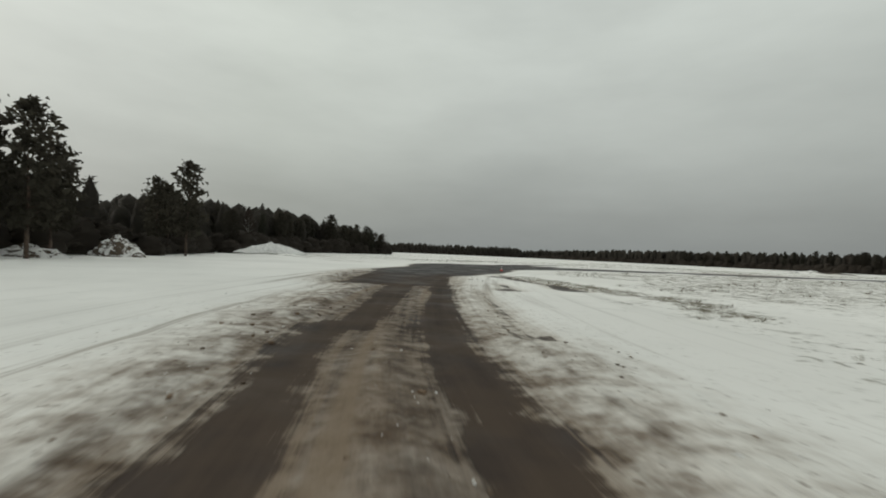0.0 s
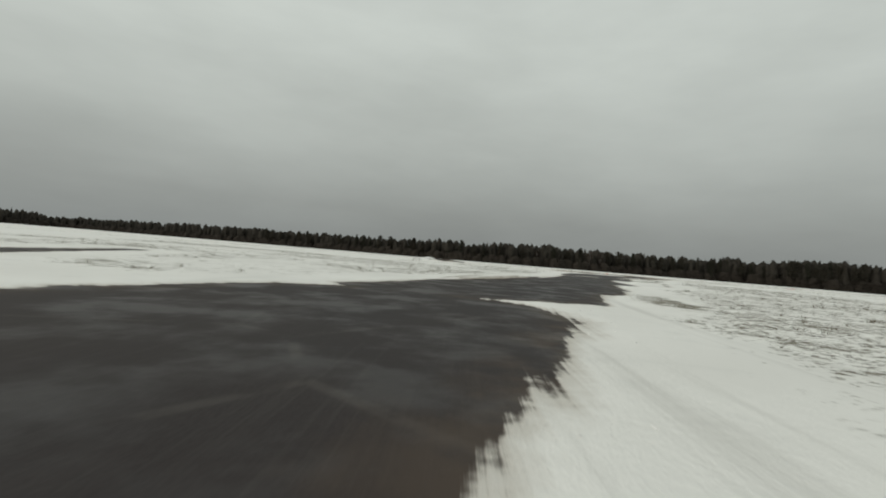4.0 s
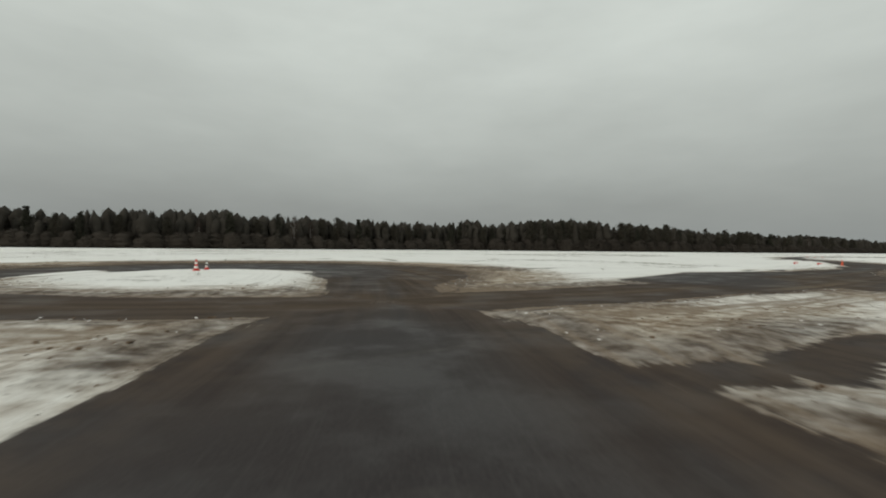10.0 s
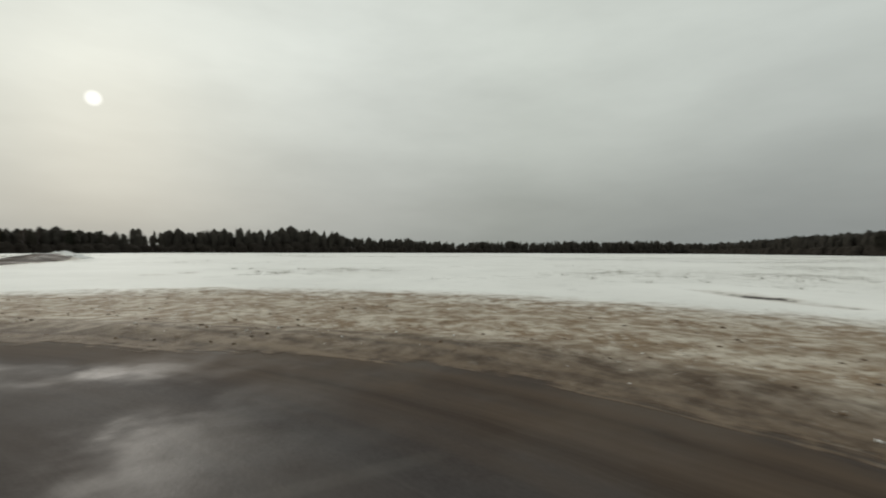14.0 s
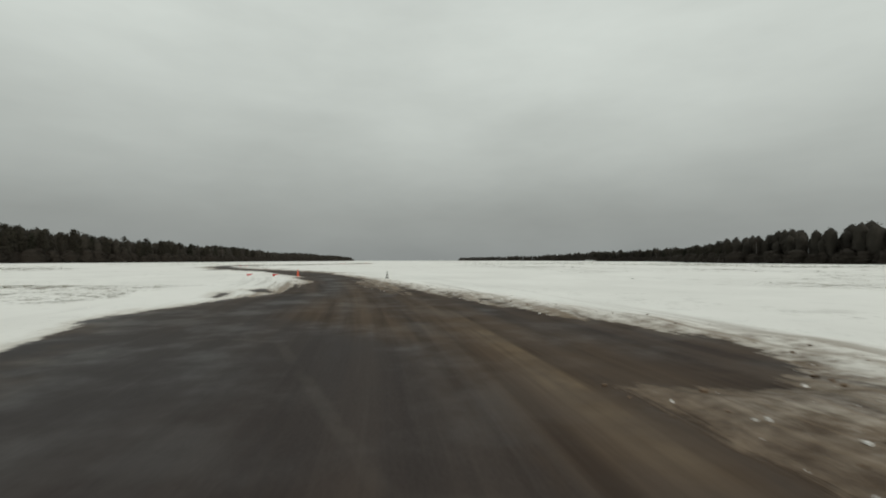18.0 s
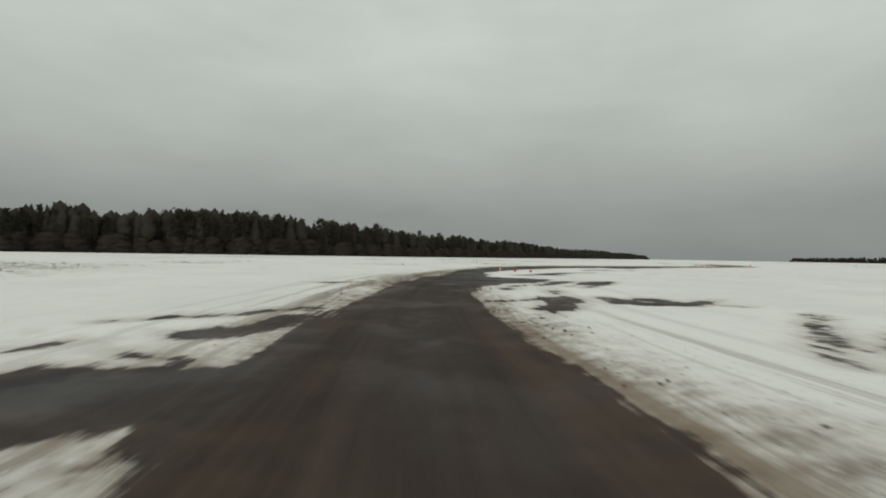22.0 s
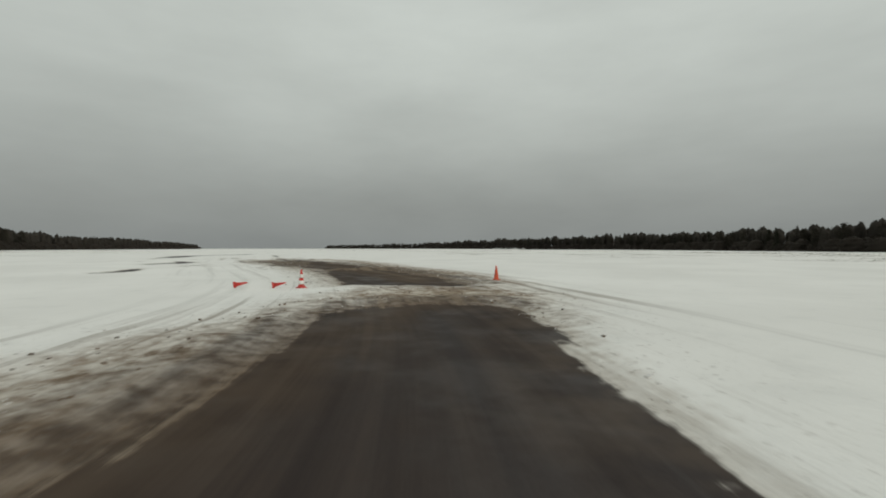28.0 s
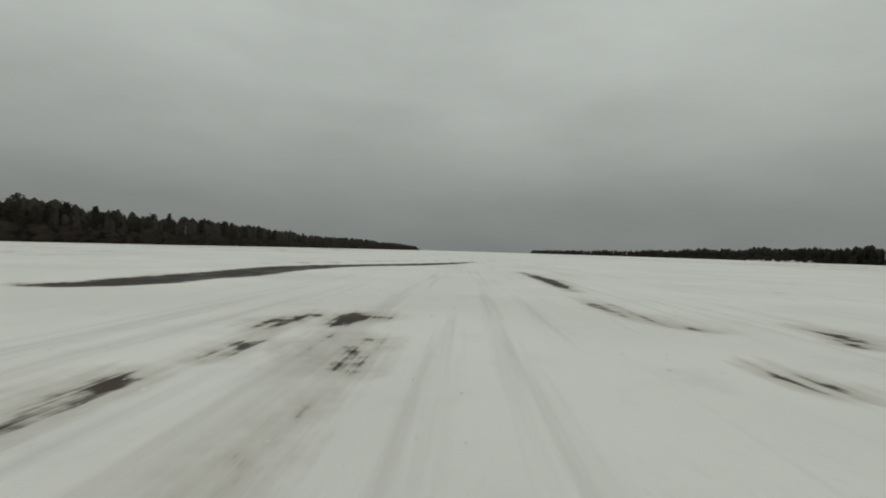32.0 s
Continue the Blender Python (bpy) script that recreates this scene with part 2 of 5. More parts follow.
    cell.feature = "DISTANCE_TO_EDGE"
    seam = m.math("MULTIPLY", m.ramp(cell.outputs["Distance"], 0.02, 0.006), m.ramp(mid, 0.42, 0.6))
    tar = m.mix(m.math("MULTIPLY", seam, 0.35), tar, rgb(0.105, 0.095, 0.085))
    silt = m.mix(m.ramp(streak, 0.28, 0.72), rgb(0.036, 0.0275, 0.0245), rgb(0.077, 0.0585, 0.048))
    silt = m.mix(m.ramp(mud_edge, -1.2, -2.8), silt, m.mix(m.ramp(streak, 0.3, 0.7), rgb(0.048, 0.033, 0.024), rgb(0.108, 0.077, 0.054)))
    washed = m.math("MULTIPLY", is_mud, m.ramp(m.math("ADD", m.math("MULTIPLY", rut, 0.7), m.math("MULTIPLY", mid, 0.3)), 0.32, 0.54, 0.4, 1.0))
    washed = m.math("MULTIPLY", washed, m.math("MAXIMUM", m.ramp(edge, -2.4, -0.5, 0.45, 1.0), m.ramp(mud_edge, -0.8, -3.0)))
    tar = m.mix(washed, tar, silt)
    # pale sand thrown up between the wheel lanes where the silt is thickest
    sandy = m.math("MULTIPLY", m.ramp(mud_edge, -1.8, -4.0), m.ramp(m.math("ADD", m.math("MULTIPLY", rut, 0.65), m.math("MULTIPLY", streak, 0.35)), 0.55, 0.66, 0.0, 0.55))
    tar = m.mix(m.math("MULTIPLY", sandy, m.ramp(fine, 0.3, 0.6, 0.5, 1.0)), tar, rgb(0.235, 0.172, 0.108))
    rim = m.ramp(edge, -1.3, -0.05, 0.0, 0.7)
    tar = m.mix(m.math("MULTIPLY", rim, m.ramp(mid, 0.35, 0.6)), tar, rgb(0.085, 0.062, 0.046))
    color = m.mix(is_bare, snow, tar)
    wet = m.ramp(m.noise(0.55, 4, 0.6), 0.42, 0.64, 0.75, 0.48)
    wet = m.math("ADD", wet, m.math("MULTIPLY", washed, 0.15))
    rough = m.ramp(is_bare, 0.0, 1.0, 0.8, wet, False)
    height = m.math("ADD", m.math("MULTIPLY", fine, 0.6), m.math("ADD", m.math("MULTIPLY", grain, 0.2), m.math("MULTIPLY", clod, 0.4)))
    height = m.math("MULTIPLY", height, m.ramp(is_bare, 0.0, 1.0, m.ramp(is_mud, 0, 1, 0.8, 1.8), 0.16, False))
    return m.finish(color, rough, height, 0.6, 0.06, spec=m.ramp(m.math("MULTIPLY", washed, is_bare), 0, 1, 0.22, 0.08))


def plain(name, color, rough, vary=0.15, scale=6.0, bump=0.15, spec=0.5, metal=0.0):
    """A surface of one colour with grain and wear at two scales."""
    m = Nodes(name)
    a, b = m.noise(scale, 5), m.noise(scale * 9, 4)
    dark = rgb(*(c * (1 - 2.2 * vary) for c in color))
    lite = rgb(*(min(1, c * (1 + vary)) for c in color))
    col = m.mix(m.ramp(a, 0.3, 0.7), dark, lite)
    col = m.mix(m.ramp(b, 0.5, 0.8, 0.0, 0.35), col, dark)
    return m.finish(col, m.ramp(b, 0.3, 0.7, rough - 0.08, rough + 0.08), b, bump, 0.01, spec, metal)


def needles(name, deep, lit):
    m = Nodes(name)
    col = m.mix(m.island(), rgb(*deep), rgb(*lit))
    col = m.mix(m.math("MULTIPLY", m.random(), 0.5), col, rgb(*(0.6 * c for c in deep)))
    col = m.mix(m.ramp(m.noise(1.4, 3), 0.55, 0.8, 0.0, 0.45), col, rgb(lit[0] * 1.25, lit[1] * 1.05, lit[2]))
    m.finish(col, 0.75, spec=0.1)
    # light passes through the thin sprays from either side
    thin = m.node("ShaderNodeBsdfTranslucent", Color=col)
    both = m.node("ShaderNodeMixShader", Fac=0.5)
    m.nt.links.new(m.bsdf.outputs[0], both.inputs[1])
    m.nt.links.new(thin.outputs[0], both.inputs[2])
    m.nt.links.new(both.outputs[0], m.nt.nodes["Material Output"].inputs["Surface"])
    return m.mat


def heap_material():
    """Rubble and earth with snow lying on whatever faces up."""
    m = Nodes("snow_capped_rubble")
    n1, n2 = m.noise(1.6, 6, 0.65), m.noise(9, 4)
    up = m.node("ShaderNodeSeparateXYZ", Vector=m.nt.nodes.new("ShaderNodeNewGeometry").outputs["Normal"]).outputs["Z"]
    cap = m.ramp(m.math("ADD", up, m.math("MULTIPLY", m.math("SUBTRACT", n1, 0.5), 1.8)), 0.62, 0.78)
    dirt = m.mix(n2, rgb(0.045, 0.034, 0.026), rgb(0.15, 0.115, 0.085))
    return m.finish(m.mix(cap, dirt, rgb(0.80, 0.79, 0.77)), 0.85, n2, 0.6, 0.06, 0.25)


MAT_HEAP = heap_material()
MAT_GROUND = ground_material()
MAT_NEEDLE = needles("pine_needles", (0.066, 0.060, 0.047), (0.088, 0.082, 0.063))
MAT_WOODS = needles("woods_needles", (0.080, 0.072, 0.061), (0.100, 0.091, 0.076))
MAT_SPRUCE = needles("spruce_needles", (0.056, 0.056, 0.043), (0.078, 0.078, 0.058))
MAT_TWIG = needles("bare_twigs", (0.060, 0.046, 0.038), (0.115, 0.092, 0.078))
MAT_BUSH = needles("undergrowth", (0.070, 0.060, 0.050), (0.084, 0.072, 0.060))
MAT_BARK = plain("pine_bark", (0.085, 0.058, 0.042), 0.85, 0.25, 3.0, 0.5)
MAT_BIRCH = plain("birch_bark", (0.42, 0.40, 0.37), 0.7, 0.3, 2.5, 0.4)
MAT_ORANGE = plain("orange_cone_plastic", (0.62, 0.085, 0.030), 0.45, 0.10, 9.0, 0.1)
MAT_RED = plain("red_cone_plastic", (0.55, 0.045, 0.035), 0.45, 0.10, 9.0, 0.1)
MAT_WHITE = plain("white_cone_band", (0.74, 0.73, 0.70), 0.40, 0.08, 9.0, 0.1)
MAT_RUBBER = plain("dark_rubber", (0.045, 0.040, 0.038), 0.7, 0.15, 12.0, 0.2)
MAT_PAINT = plain("worn_white_road_paint", (0.60, 0.57, 0.51), 0.6, 0.16, 2.2, 0.3)
MAT_LUMP = plain("lump_snow", (0.80, 0.79, 0.77), 0.8, 0.12, 5.0, 0.5, 0.25)
MAT_CLOD = plain("brown_slush_clod", (0.17, 0.115, 0.075), 0.8, 0.3, 7.0, 0.6, 0.25)
MAT_GRASS = needles("dead_grass", (0.085, 0.068, 0.036), (0.20, 0.165, 0.095))
MAT_FADED = plain("faded_road_paint", (0.13, 0.12, 0.108), 0.7, 0.25, 1.5, 0.3)
MAT_STEEL = plain("dull_steel", (0.22, 0.22, 0.22), 0.5, 0.15, 12.0, 0.1, metal=0.6)

# ---- helpers for meshes ----


def mesh_from(name, verts, faces, material, smooth=False):
    me = bpy.data.meshes.new(name)
    me.from_pydata(verts, [], faces)
    me.materials.append(material)
    if smooth:
        me.polygons.foreach_set("use_smooth", np.ones(len(me.polygons), bool))
    me.update()
    return me


def part(name, bm, material, parent, label=""):
    """Links a bmesh as one mesh object under a thing or a part."""
    me = bpy.data.meshes.new(name)
    bm.to_mesh(me)
    bm.free()
    me.materials.append(material)
    ob = new(name, me)
    ob.parent = parent
    return tagged(ob, label) if label else ob


def lathe(profile, segments=20, wobble=0.0, rnd=None):
    """A bmesh turned round z from (radius, height) pairs."""
    bm = bmesh.new()
    rings = []
    for r, z in profile:
        rings.append([bm.verts.new((r * math.cos(a), r * math.sin(a), z)) for a in (2 * math.pi * k / segments for k in range(segments))])
    for a, b in zip(rings, rings[1:]):
        for k in range(segments):
            bm.faces.new((a[k], a[(k + 1) % segments], b[(k + 1) % segments], b[k]))
    for ring, flip in ((rings[0], True), (rings[-1], False)):
        bm.faces.new(ring[::-1] if flip else ring)
    for f in bm.faces:
        f.smooth = True
    return bm


def slab(w, d, h, bevel=0.01, z=0.0, corner=0.0):
    """A bevelled plate of that size standing on z."""
    bm = bmesh.new()
    bmesh.ops.create_cube(bm, size=1.0)
    bmesh.ops.scale(bm, vec=(w, d, h), verts=bm.verts)
    bmesh.ops.translate(bm, vec=(0, 0, z + h / 2), verts=bm.verts)
    if corner:
        side = [e for e in bm.edges if abs(e.verts[0].co.z - e.verts[1].co.z) > h / 2]
        bmesh.ops.bevel(bm, geom=side, offset=corner, segments=3, affect="EDGES")
    if bevel:
        top = [e for e in bm.edges if e.verts[0].co.z > z + h / 2 and e.verts[1].co.z > z + h / 2]
        bmesh.ops.bevel(bm, geom=top, offset=bevel, segments=2, affect="EDGES")
    return bm


# ---- ground: one sheet to the horizon, its bare and dirty stretches laid out in plan ----
FINE = 0.28
X0, X1, Y0, Y1 = -330.0, 50.0, -216.0, 6.0


def axis(lo, hi):
    """An odd number of grid lines: even over the course, growing towards the horizon."""
    core = np.arange(lo, hi, FINE)
    grow = np.cumsum(2 * FINE * 1.14 ** np.arange(1, 60))
    grow = grow[grow < 3200]
    lines = np.concatenate([lo - grow[::-1], core, core[-1] + grow])
    return lines if len(lines) % 2 else lines[:-1]


GX, GY = axis(X0, X1), axis(Y0, Y1)
XX, YY = np.meshgrid(GX, GY)


def value_noise(x, y, size, seed):
    """Smooth random values in 0..1 over the plan, lumps about size metres across."""
    rng = np.random.RandomState(seed)
    table = rng.rand(256, 256)
    u, v = x / size, y / size
    i, j = np.floor(u).astype(int), np.floor(v).astype(int)
    a, b = u - i, v - j
    a, b = a * a * (3 - 2 * a), b * b * (3 - 2 * b)
    g = lambda p, q: table[p % 256, q % 256]
    return (g(i, j) * (1 - a) + g(i + 1, j) * a) * (1 - b) + (g(i, j + 1) * (1 - a) + g(i + 1, j + 1) * a) * b


def bend(points, step=0.8):
    """Points (x, y, half width) joined by a smooth curve and sampled along it."""
    p = np.array(points, float)
    if len(p) == 1:
        return p
    out = []
    q = np.vstack([2 * p[0] - p[1], p, 2 * p[-1] - p[-2]])
    for k in range(1, len(q) - 2):
        n = max(2, int(np.hypot(*(q[k + 1] - q[k])[:2]) / step))
        for s in np.arange(n) / n:
            a, b, c, d = q[k - 1], q[k], q[k + 1], q[k + 2]
            out.append(0.5 * (2 * b + (c - a) * s + (2 * a - 5 * b + 4 * c - d) * s * s + (3 * b - a - 3 * c + d) * s ** 3))
    out.append(p[-1])
    return np.array(out)


FIELD_FAR = 9.0


def stroke(field, points, reach=7.0, sign=1.0):
    """Presses a band of varying half width into a distance field (negative inside)."""
    thin = max(0.05, min(w for _, _, w in points))
    mean = sum(w for _, _, w in points) / len(points)
    for x, y, w in bend(points, min(0.8, max(0.16, 0.45 * max(thin, 0.5 * mean)))):
        w = max(w, 0.04)
        i0, i1 = np.searchsorted(GX, (x - w - reach, x + w + reach))
        j0, j1 = np.searchsorted(GY, (y - w - reach, y + w + reach))
        sub = field[j0:j1, i0:i1]
        d = np.hypot(XX[j0:j1, i0:i1] - x, YY[j0:j1, i0:i1] - y) - w
        if sign > 0:
            np.minimum(sub, d, out=sub)
        else:
            np.maximum(sub, -d, out=sub)


def area(field, outline, sign=1.0, reach=6.0):
    """Presses the inside of an outline into a distance field (negative inside)."""
    p = np.array(outline, float)
    q = np.roll(p, -1, 0)
    i0, i1 = np.searchsorted(GX, (p[:, 0].min() - reach, p[:, 0].max() + reach))
    j0, j1 = np.searchsorted(GY, (p[:, 1].min() - reach, p[:, 1].max() + reach))
    x, y = XX[j0:j1, i0:i1], YY[j0:j1, i0:i1]
    dist, inside = np.full(x.shape, 1e9), np.zeros(x.shape, bool)
    for (ax, ay), (bx, by) in zip(p, q):
        ux, uy = bx - ax, by - ay
        s = np.clip(((x - ax) * ux + (y - ay) * uy) / max(ux * ux + uy * uy, 1e-9), 0, 1)
        dist = np.minimum(dist, np.hypot(x - ax - s * ux, y - ay - s * uy))
        if ay != by:
            inside ^= ((ay > y) != (by > y)) & (x < ux * (y - ay) / uy + ax)
    d = np.where(inside, -dist, dist)
    sub = field[j0:j1, i0:i1]
    if sign > 0:
        np.minimum(sub, d, out=sub)
    else:
        np.maximum(sub, -d, out=sub)


# ---- the course: one line round the field, along which the ground is worn ----
COURSE = [(-18.0, 8.0), (-4.2, -3.8), (3.7, -13.1), (9.0, -21.6), (12.9, -29.9), (14.6, -39.5), (13.3, -51.1), (9.5, -64.2), (3.5, -77.9), (-4.7, -91.2), (-14.9, -104.0), (-26.7, -116.8), (-39.5, -129.7), (-52.5, -142.3), (-63.8, -154.0), (-72.3, -163.4), (-78.6, -171.3), (-82.5, -178.2), (-82.2, -184.6), (-77.8, -188.1), (-72.8, -187.7), (-68.4, -184.0), (-65.1, -177.3)]
COURSE += [(-68.0, -170.8), (-75.2, -165.3), (-84.5, -161.8), (-95.3, -159.2), (-107.5, -157.2), (-120.7, -156.4), (-134.9, -157.6), (-149.6, -161.0), (-164.1, -165.2), (-177.8, -167.8), (-190.4, -168.3), (-201.4, -166.3), (-210.8, -162.5), (-219.3, -156.1), (-228.0, -147.8), (-237.2, -139.4), (-247.0, -132.3), (-257.3, -127.7), (-268.1, -125.4), (-278.7, -123.2), (-289.7, -121.1), (-321.8, -111.5), (-369.9, -97.8), (-465.8, -69.5)]


def lay_course():
    """Distance along and beside the course for every place of the sheet near it."""
    best = np.full(XX.shape, 26.0)
    tu, tv = YY.copy(), XX.copy()
    line = bend([(x, y, 0) for x, y in COURSE], 0.7)[:, :2]
    run = 0.0
    for k in range(len(line) - 1):
        (x, y), (dx, dy) = line[k], line[k + 1] - line[k]
        d = math.hypot(dx, dy)
        dx, dy = dx / d, dy / d
        i0, i1 = np.searchsorted(GX, (x - 24, x + 24))
        j0, j1 = np.searchsorted(GY, (y - 24, y + 24))
        px, py = XX[j0:j1, i0:i1] - x, YY[j0:j1, i0:i1] - y
        r = np.hypot(px, py)
        near = r < best[j0:j1, i0:i1]
        best[j0:j1, i0:i1][near] = r[near]
        tu[j0:j1, i0:i1][near] = (run + px * dx + py * dy)[near]
        tv[j0:j1, i0:i1][near] = (px * dy - py * dx)[near]
        run += d
    return tu, tv, np.clip((9.5 - best) / 4.0, 0, 1), best


TU, TV, WORN, AWAY = lay_course()

bare = np.full(XX.shape, FIELD_FAR)
mud = np.full(XX.shape, FIELD_FAR)
tufts = np.full(XX.shape, FIELD_FAR)
# the way in: two wet wheel ruts with a brown crown, then the wide apron
stroke(bare, [(-12, 4.2, 0.45), (-5, -1.9, 0.45), (0.2, -7.2, 0.45), (1.8, -9.2, 0.5)])
stroke(bare, [(-13.4, 3, 0.45), (-6.6, -3.1, 0.45), (-1.2, -8.6, 0.45), (0.4, -10.4, 0.5)])
stroke(mud, [(-12, 3.4, 2.0), (-5.8, -2.4, 2.0), (0, -8.4, 2.1), (4, -13, 2.0)])
stroke(bare, [(13, -27, 3.0), (16, -33, 4.4), (18, -38.7, 4.6), (19.6, -46.4, 4.6), (16.6, -58.4, 5.0), (11, -67, 5.2)])
stroke(bare, [(19.6, -47, 2.5), (24.6, -60, 2.0), (26.6, -75, 1.4), (25.6, -95, 0.8)])
area(bare, [(1.6, -8.8), (2.1, -9.5), (2.7, -10.5), (4.7, -13.1), (7.8, -17.3), (13.3, -24.1), (13.0, -26.1), (6.7, -17.5), (3.6, -13.2), (2.2, -11.2), (1.4, -10.0), (0.9, -9.4)])
area(bare, [(0.5, -9.8), (0.9, -10.4), (1.8, -11.6), (3.2, -13.7), (7.1, -19.1), (12.8, -27.5), (12.6, -28.9), (6.7, -20.0), (3.4, -15.2), (1.2, -12.3), (0.3, -11.1), (-0.1, -10.5)])
area(bare, [(9.0, -15.5), (9.7, -16.5), (10.9, -18.1), (12.3, -20.2), (13.9, -22.4), (16.7, -26.3), (21.0, -35.0), (24.4, -51.9), (17.9, -46.0), (15.2, -36.1), (11.7, -28.7), (8.8, -22.9), (7.1, -20.1), (6.4, -19.3), (5.9, -18.7)])
area(bare, [(14.6, -25.1), (18.2, -26.7), (18.6, -27.8), (19.6, -30.5), (21.4, -34.5), (26.2, -44.8), (27.4, -57.0), (21.0, -70.2), (15.3, -44.2), (13.7, -37.7), (13.4, -34.5), (13.0, -32.0), (12.1, -29.5), (11.4, -28.2), (11.1, -27.5)])
area(bare, [(9.9, -29.1), (9.4, -29.6), (9.0, -28.9), (8.5, -28.4), (8.3, -28.1), (8.8, -27.7), (9.4, -27.7), (9.7, -28.5)])
area(bare, [(17.7, -34.6), (23.8, -38.7), (25.4, -41.0), (27.7, -44.6), (29.3, -48.6), (29.7, -53.8), (25.7, -57.8), (19.2, -60.9), (11.9, -67.5), (15.0, -52.6), (15.2, -47.8), (14.9, -43.2), (14.4, -39.8), (14.0, -38.0), (13.6, -36.3)])
area(mud, [(2.0, -8.5), (2.8, -9.2), (4.8, -11.5), (7.8, -15.0), (13.6, -22.3), (12.6, -29.2), (3.9, -16.4), (1.1, -12.5), (0.1, -11.3), (-0.4, -10.8)])
area(mud, [(9.1, -15.4), (10.1, -16.1), (11.4, -17.3), (13.0, -19.4), (14.9, -22.1), (16.9, -25.9), (12.5, -21.1), (9.9, -17.5), (8.8, -15.8)])
# the long straight
area(bare, [(10.5, -70.6), (11.7, -73.6), (10.7, -74.3), (9.2, -75.9), (6.3, -80.1), (-0.7, -87.7), (-20.0, -111.9), (-43.2, -134.8), (-13.3, -91.9), (-4.8, -80.2), (-1.1, -74.7), (1.0, -71.4), (2.1, -69.9)])
area(bare, [(2.6, -83.7), (2.2, -84.5), (1.4, -85.1), (-0.0, -87.0), (-2.8, -90.3), (-10.7, -100.8), (-22.5, -116.5), (-36.7, -125.1), (-17.0, -97.3), (-11.9, -89.8), (-10.8, -86.9), (-10.0, -84.9), (-8.8, -83.2), (-8.1, -81.6)])
area(bare, [(-10.1, -98.5), (-10.9, -99.6), (-13.1, -102.3), (-16.2, -106.7), (-22.1, -115.4), (-31.0, -128.0), (-41.3, -131.8), (-39.0, -125.6), (-27.1, -111.6), (-22.5, -104.8), (-21.0, -101.7), (-20.0, -99.6), (-19.6, -98.2), (-19.3, -97.0), (-18.2, -95.6)])
area(bare, [(-27.2, -111.3), (-21.8, -102.1), (-20.0, -97.9), (-18.9, -95.4), (-18.0, -93.6), (-17.1, -92.5), (-13.8, -92.1), (-8.3, -94.4)])
area(bare, [(-44.7, -130.2), (-34.3, -115.9), (-30.9, -111.7), (-29.0, -110.0), (-27.3, -108.6), (-26.6, -108.3), (-24.3, -109.7), (-25.4, -112.8)])
area(bare, [(-19.2, -103.0), (-12.8, -89.7), (-7.4, -81.5), (-4.2, -77.3), (-2.7, -76.5), (2.1, -77.1)])
area(bare, [(-9.1, -99.2), (-9.5, -99.6), (-10.1, -100.0), (-10.5, -100.1), (-10.0, -99.3), (-9.6, -98.8)])
area(bare, [(-22.6, -116.5), (-23.1, -117.2), (-24.0, -118.5), (-25.0, -120.4), (-27.2, -124.4), (-34.2, -136.4), (-38.7, -141.4), (-66.7, -157.6), (-46.8, -134.4), (-38.0, -125.0), (-33.7, -119.6), (-34.3, -118.1), (-33.5, -116.1), (-32.0, -114.4), (-30.4, -113.1), (-30.0, -112.3), (-29.5, -111.9)])
area(bare, [(-37.5, -132.8), (-38.5, -143.2), (-40.0, -145.1), (-42.1, -147.7), (-45.6, -152.3), (-53.5, -159.1), (-64.9, -160.9), (-58.3, -146.4), (-48.6, -137.3), (-45.8, -134.3), (-43.8, -131.9), (-42.1, -129.9), (-41.2, -129.1)])
area(bare, [(-8.7, -99.1), (-9.2, -99.6), (-10.1, -100.7), (-12.0, -103.2), (-17.7, -110.9), (-27.1, -123.1), (-20.4, -113.1), (-16.2, -106.7), (-14.0, -103.6), (-11.4, -100.3), (-10.4, -98.9), (-10.0, -98.5), (-9.7, -98.7), (-10.5, -100.1), (-10.1, -100.0), (-9.5, -99.6), (-9.0, -99.1)], -1.0, 3.0)
area(mud, [(2.8, -83.7), (2.3, -85.0), (1.4, -85.8), (-0.2, -87.9), (-3.5, -91.9), (-7.6, -96.7), (-2.5, -89.7), (0.2, -86.5), (1.5, -84.8), (2.2, -84.1)])
# the junction and the south sweep round the snow island
stroke(bare, [(-68.5, -158.5, 2.8), (-74.8, -166.6, 1.9), (-78.9, -171.3, 2.5), (-82.4, -174.6, 3.7), (-85, -180, 4.4), (-84.4, -186.4, 4.6), (-80, -189.4, 4.0), (-74.5, -189.4, 3.0), (-69.8, -186.8, 2.3), (-65.6, -179.3, 1.9), (-65.3, -175.3, 1.9), (-68.0, -170.8, 1.9), (-72.6, -166.8, 1.9), (-78.0, -164.0, 1.9), (-84.5, -161.8, 1.9)])
stroke(mud, [(-75, -166, 4.2), (-86, -174, 5.2), (-90, -182, 5.4), (-88, -189, 5.0), (-82, -193, 5.2), (-74, -194.4, 5.0), (-67, -191, 5.0), (-62.5, -186, 4.4), (-60.5, -179, 3.2)])
stroke(mud, [(-65.6, -179.3, 3.2), (-65.3, -175.3, 3.2), (-68.0, -170.8, 3.2), (-72.6, -166.8, 3.2), (-78.0, -164.0, 3.2), (-84.5, -161.8, 3.2)])
stroke(bare, [(-70, -168, 1.1), (-66, -170.5, 1.3), (-62, -171, 1.6), (-54, -168.8, 1.8), (-42, -168, 1.6), (-30, -170, 1.8), (-22, -171, 2.6), (-18, -171, 2.4)])
stroke(mud, [(-56, -169, 1.6), (-42, -168, 1.6), (-20, -171, 3.0)])
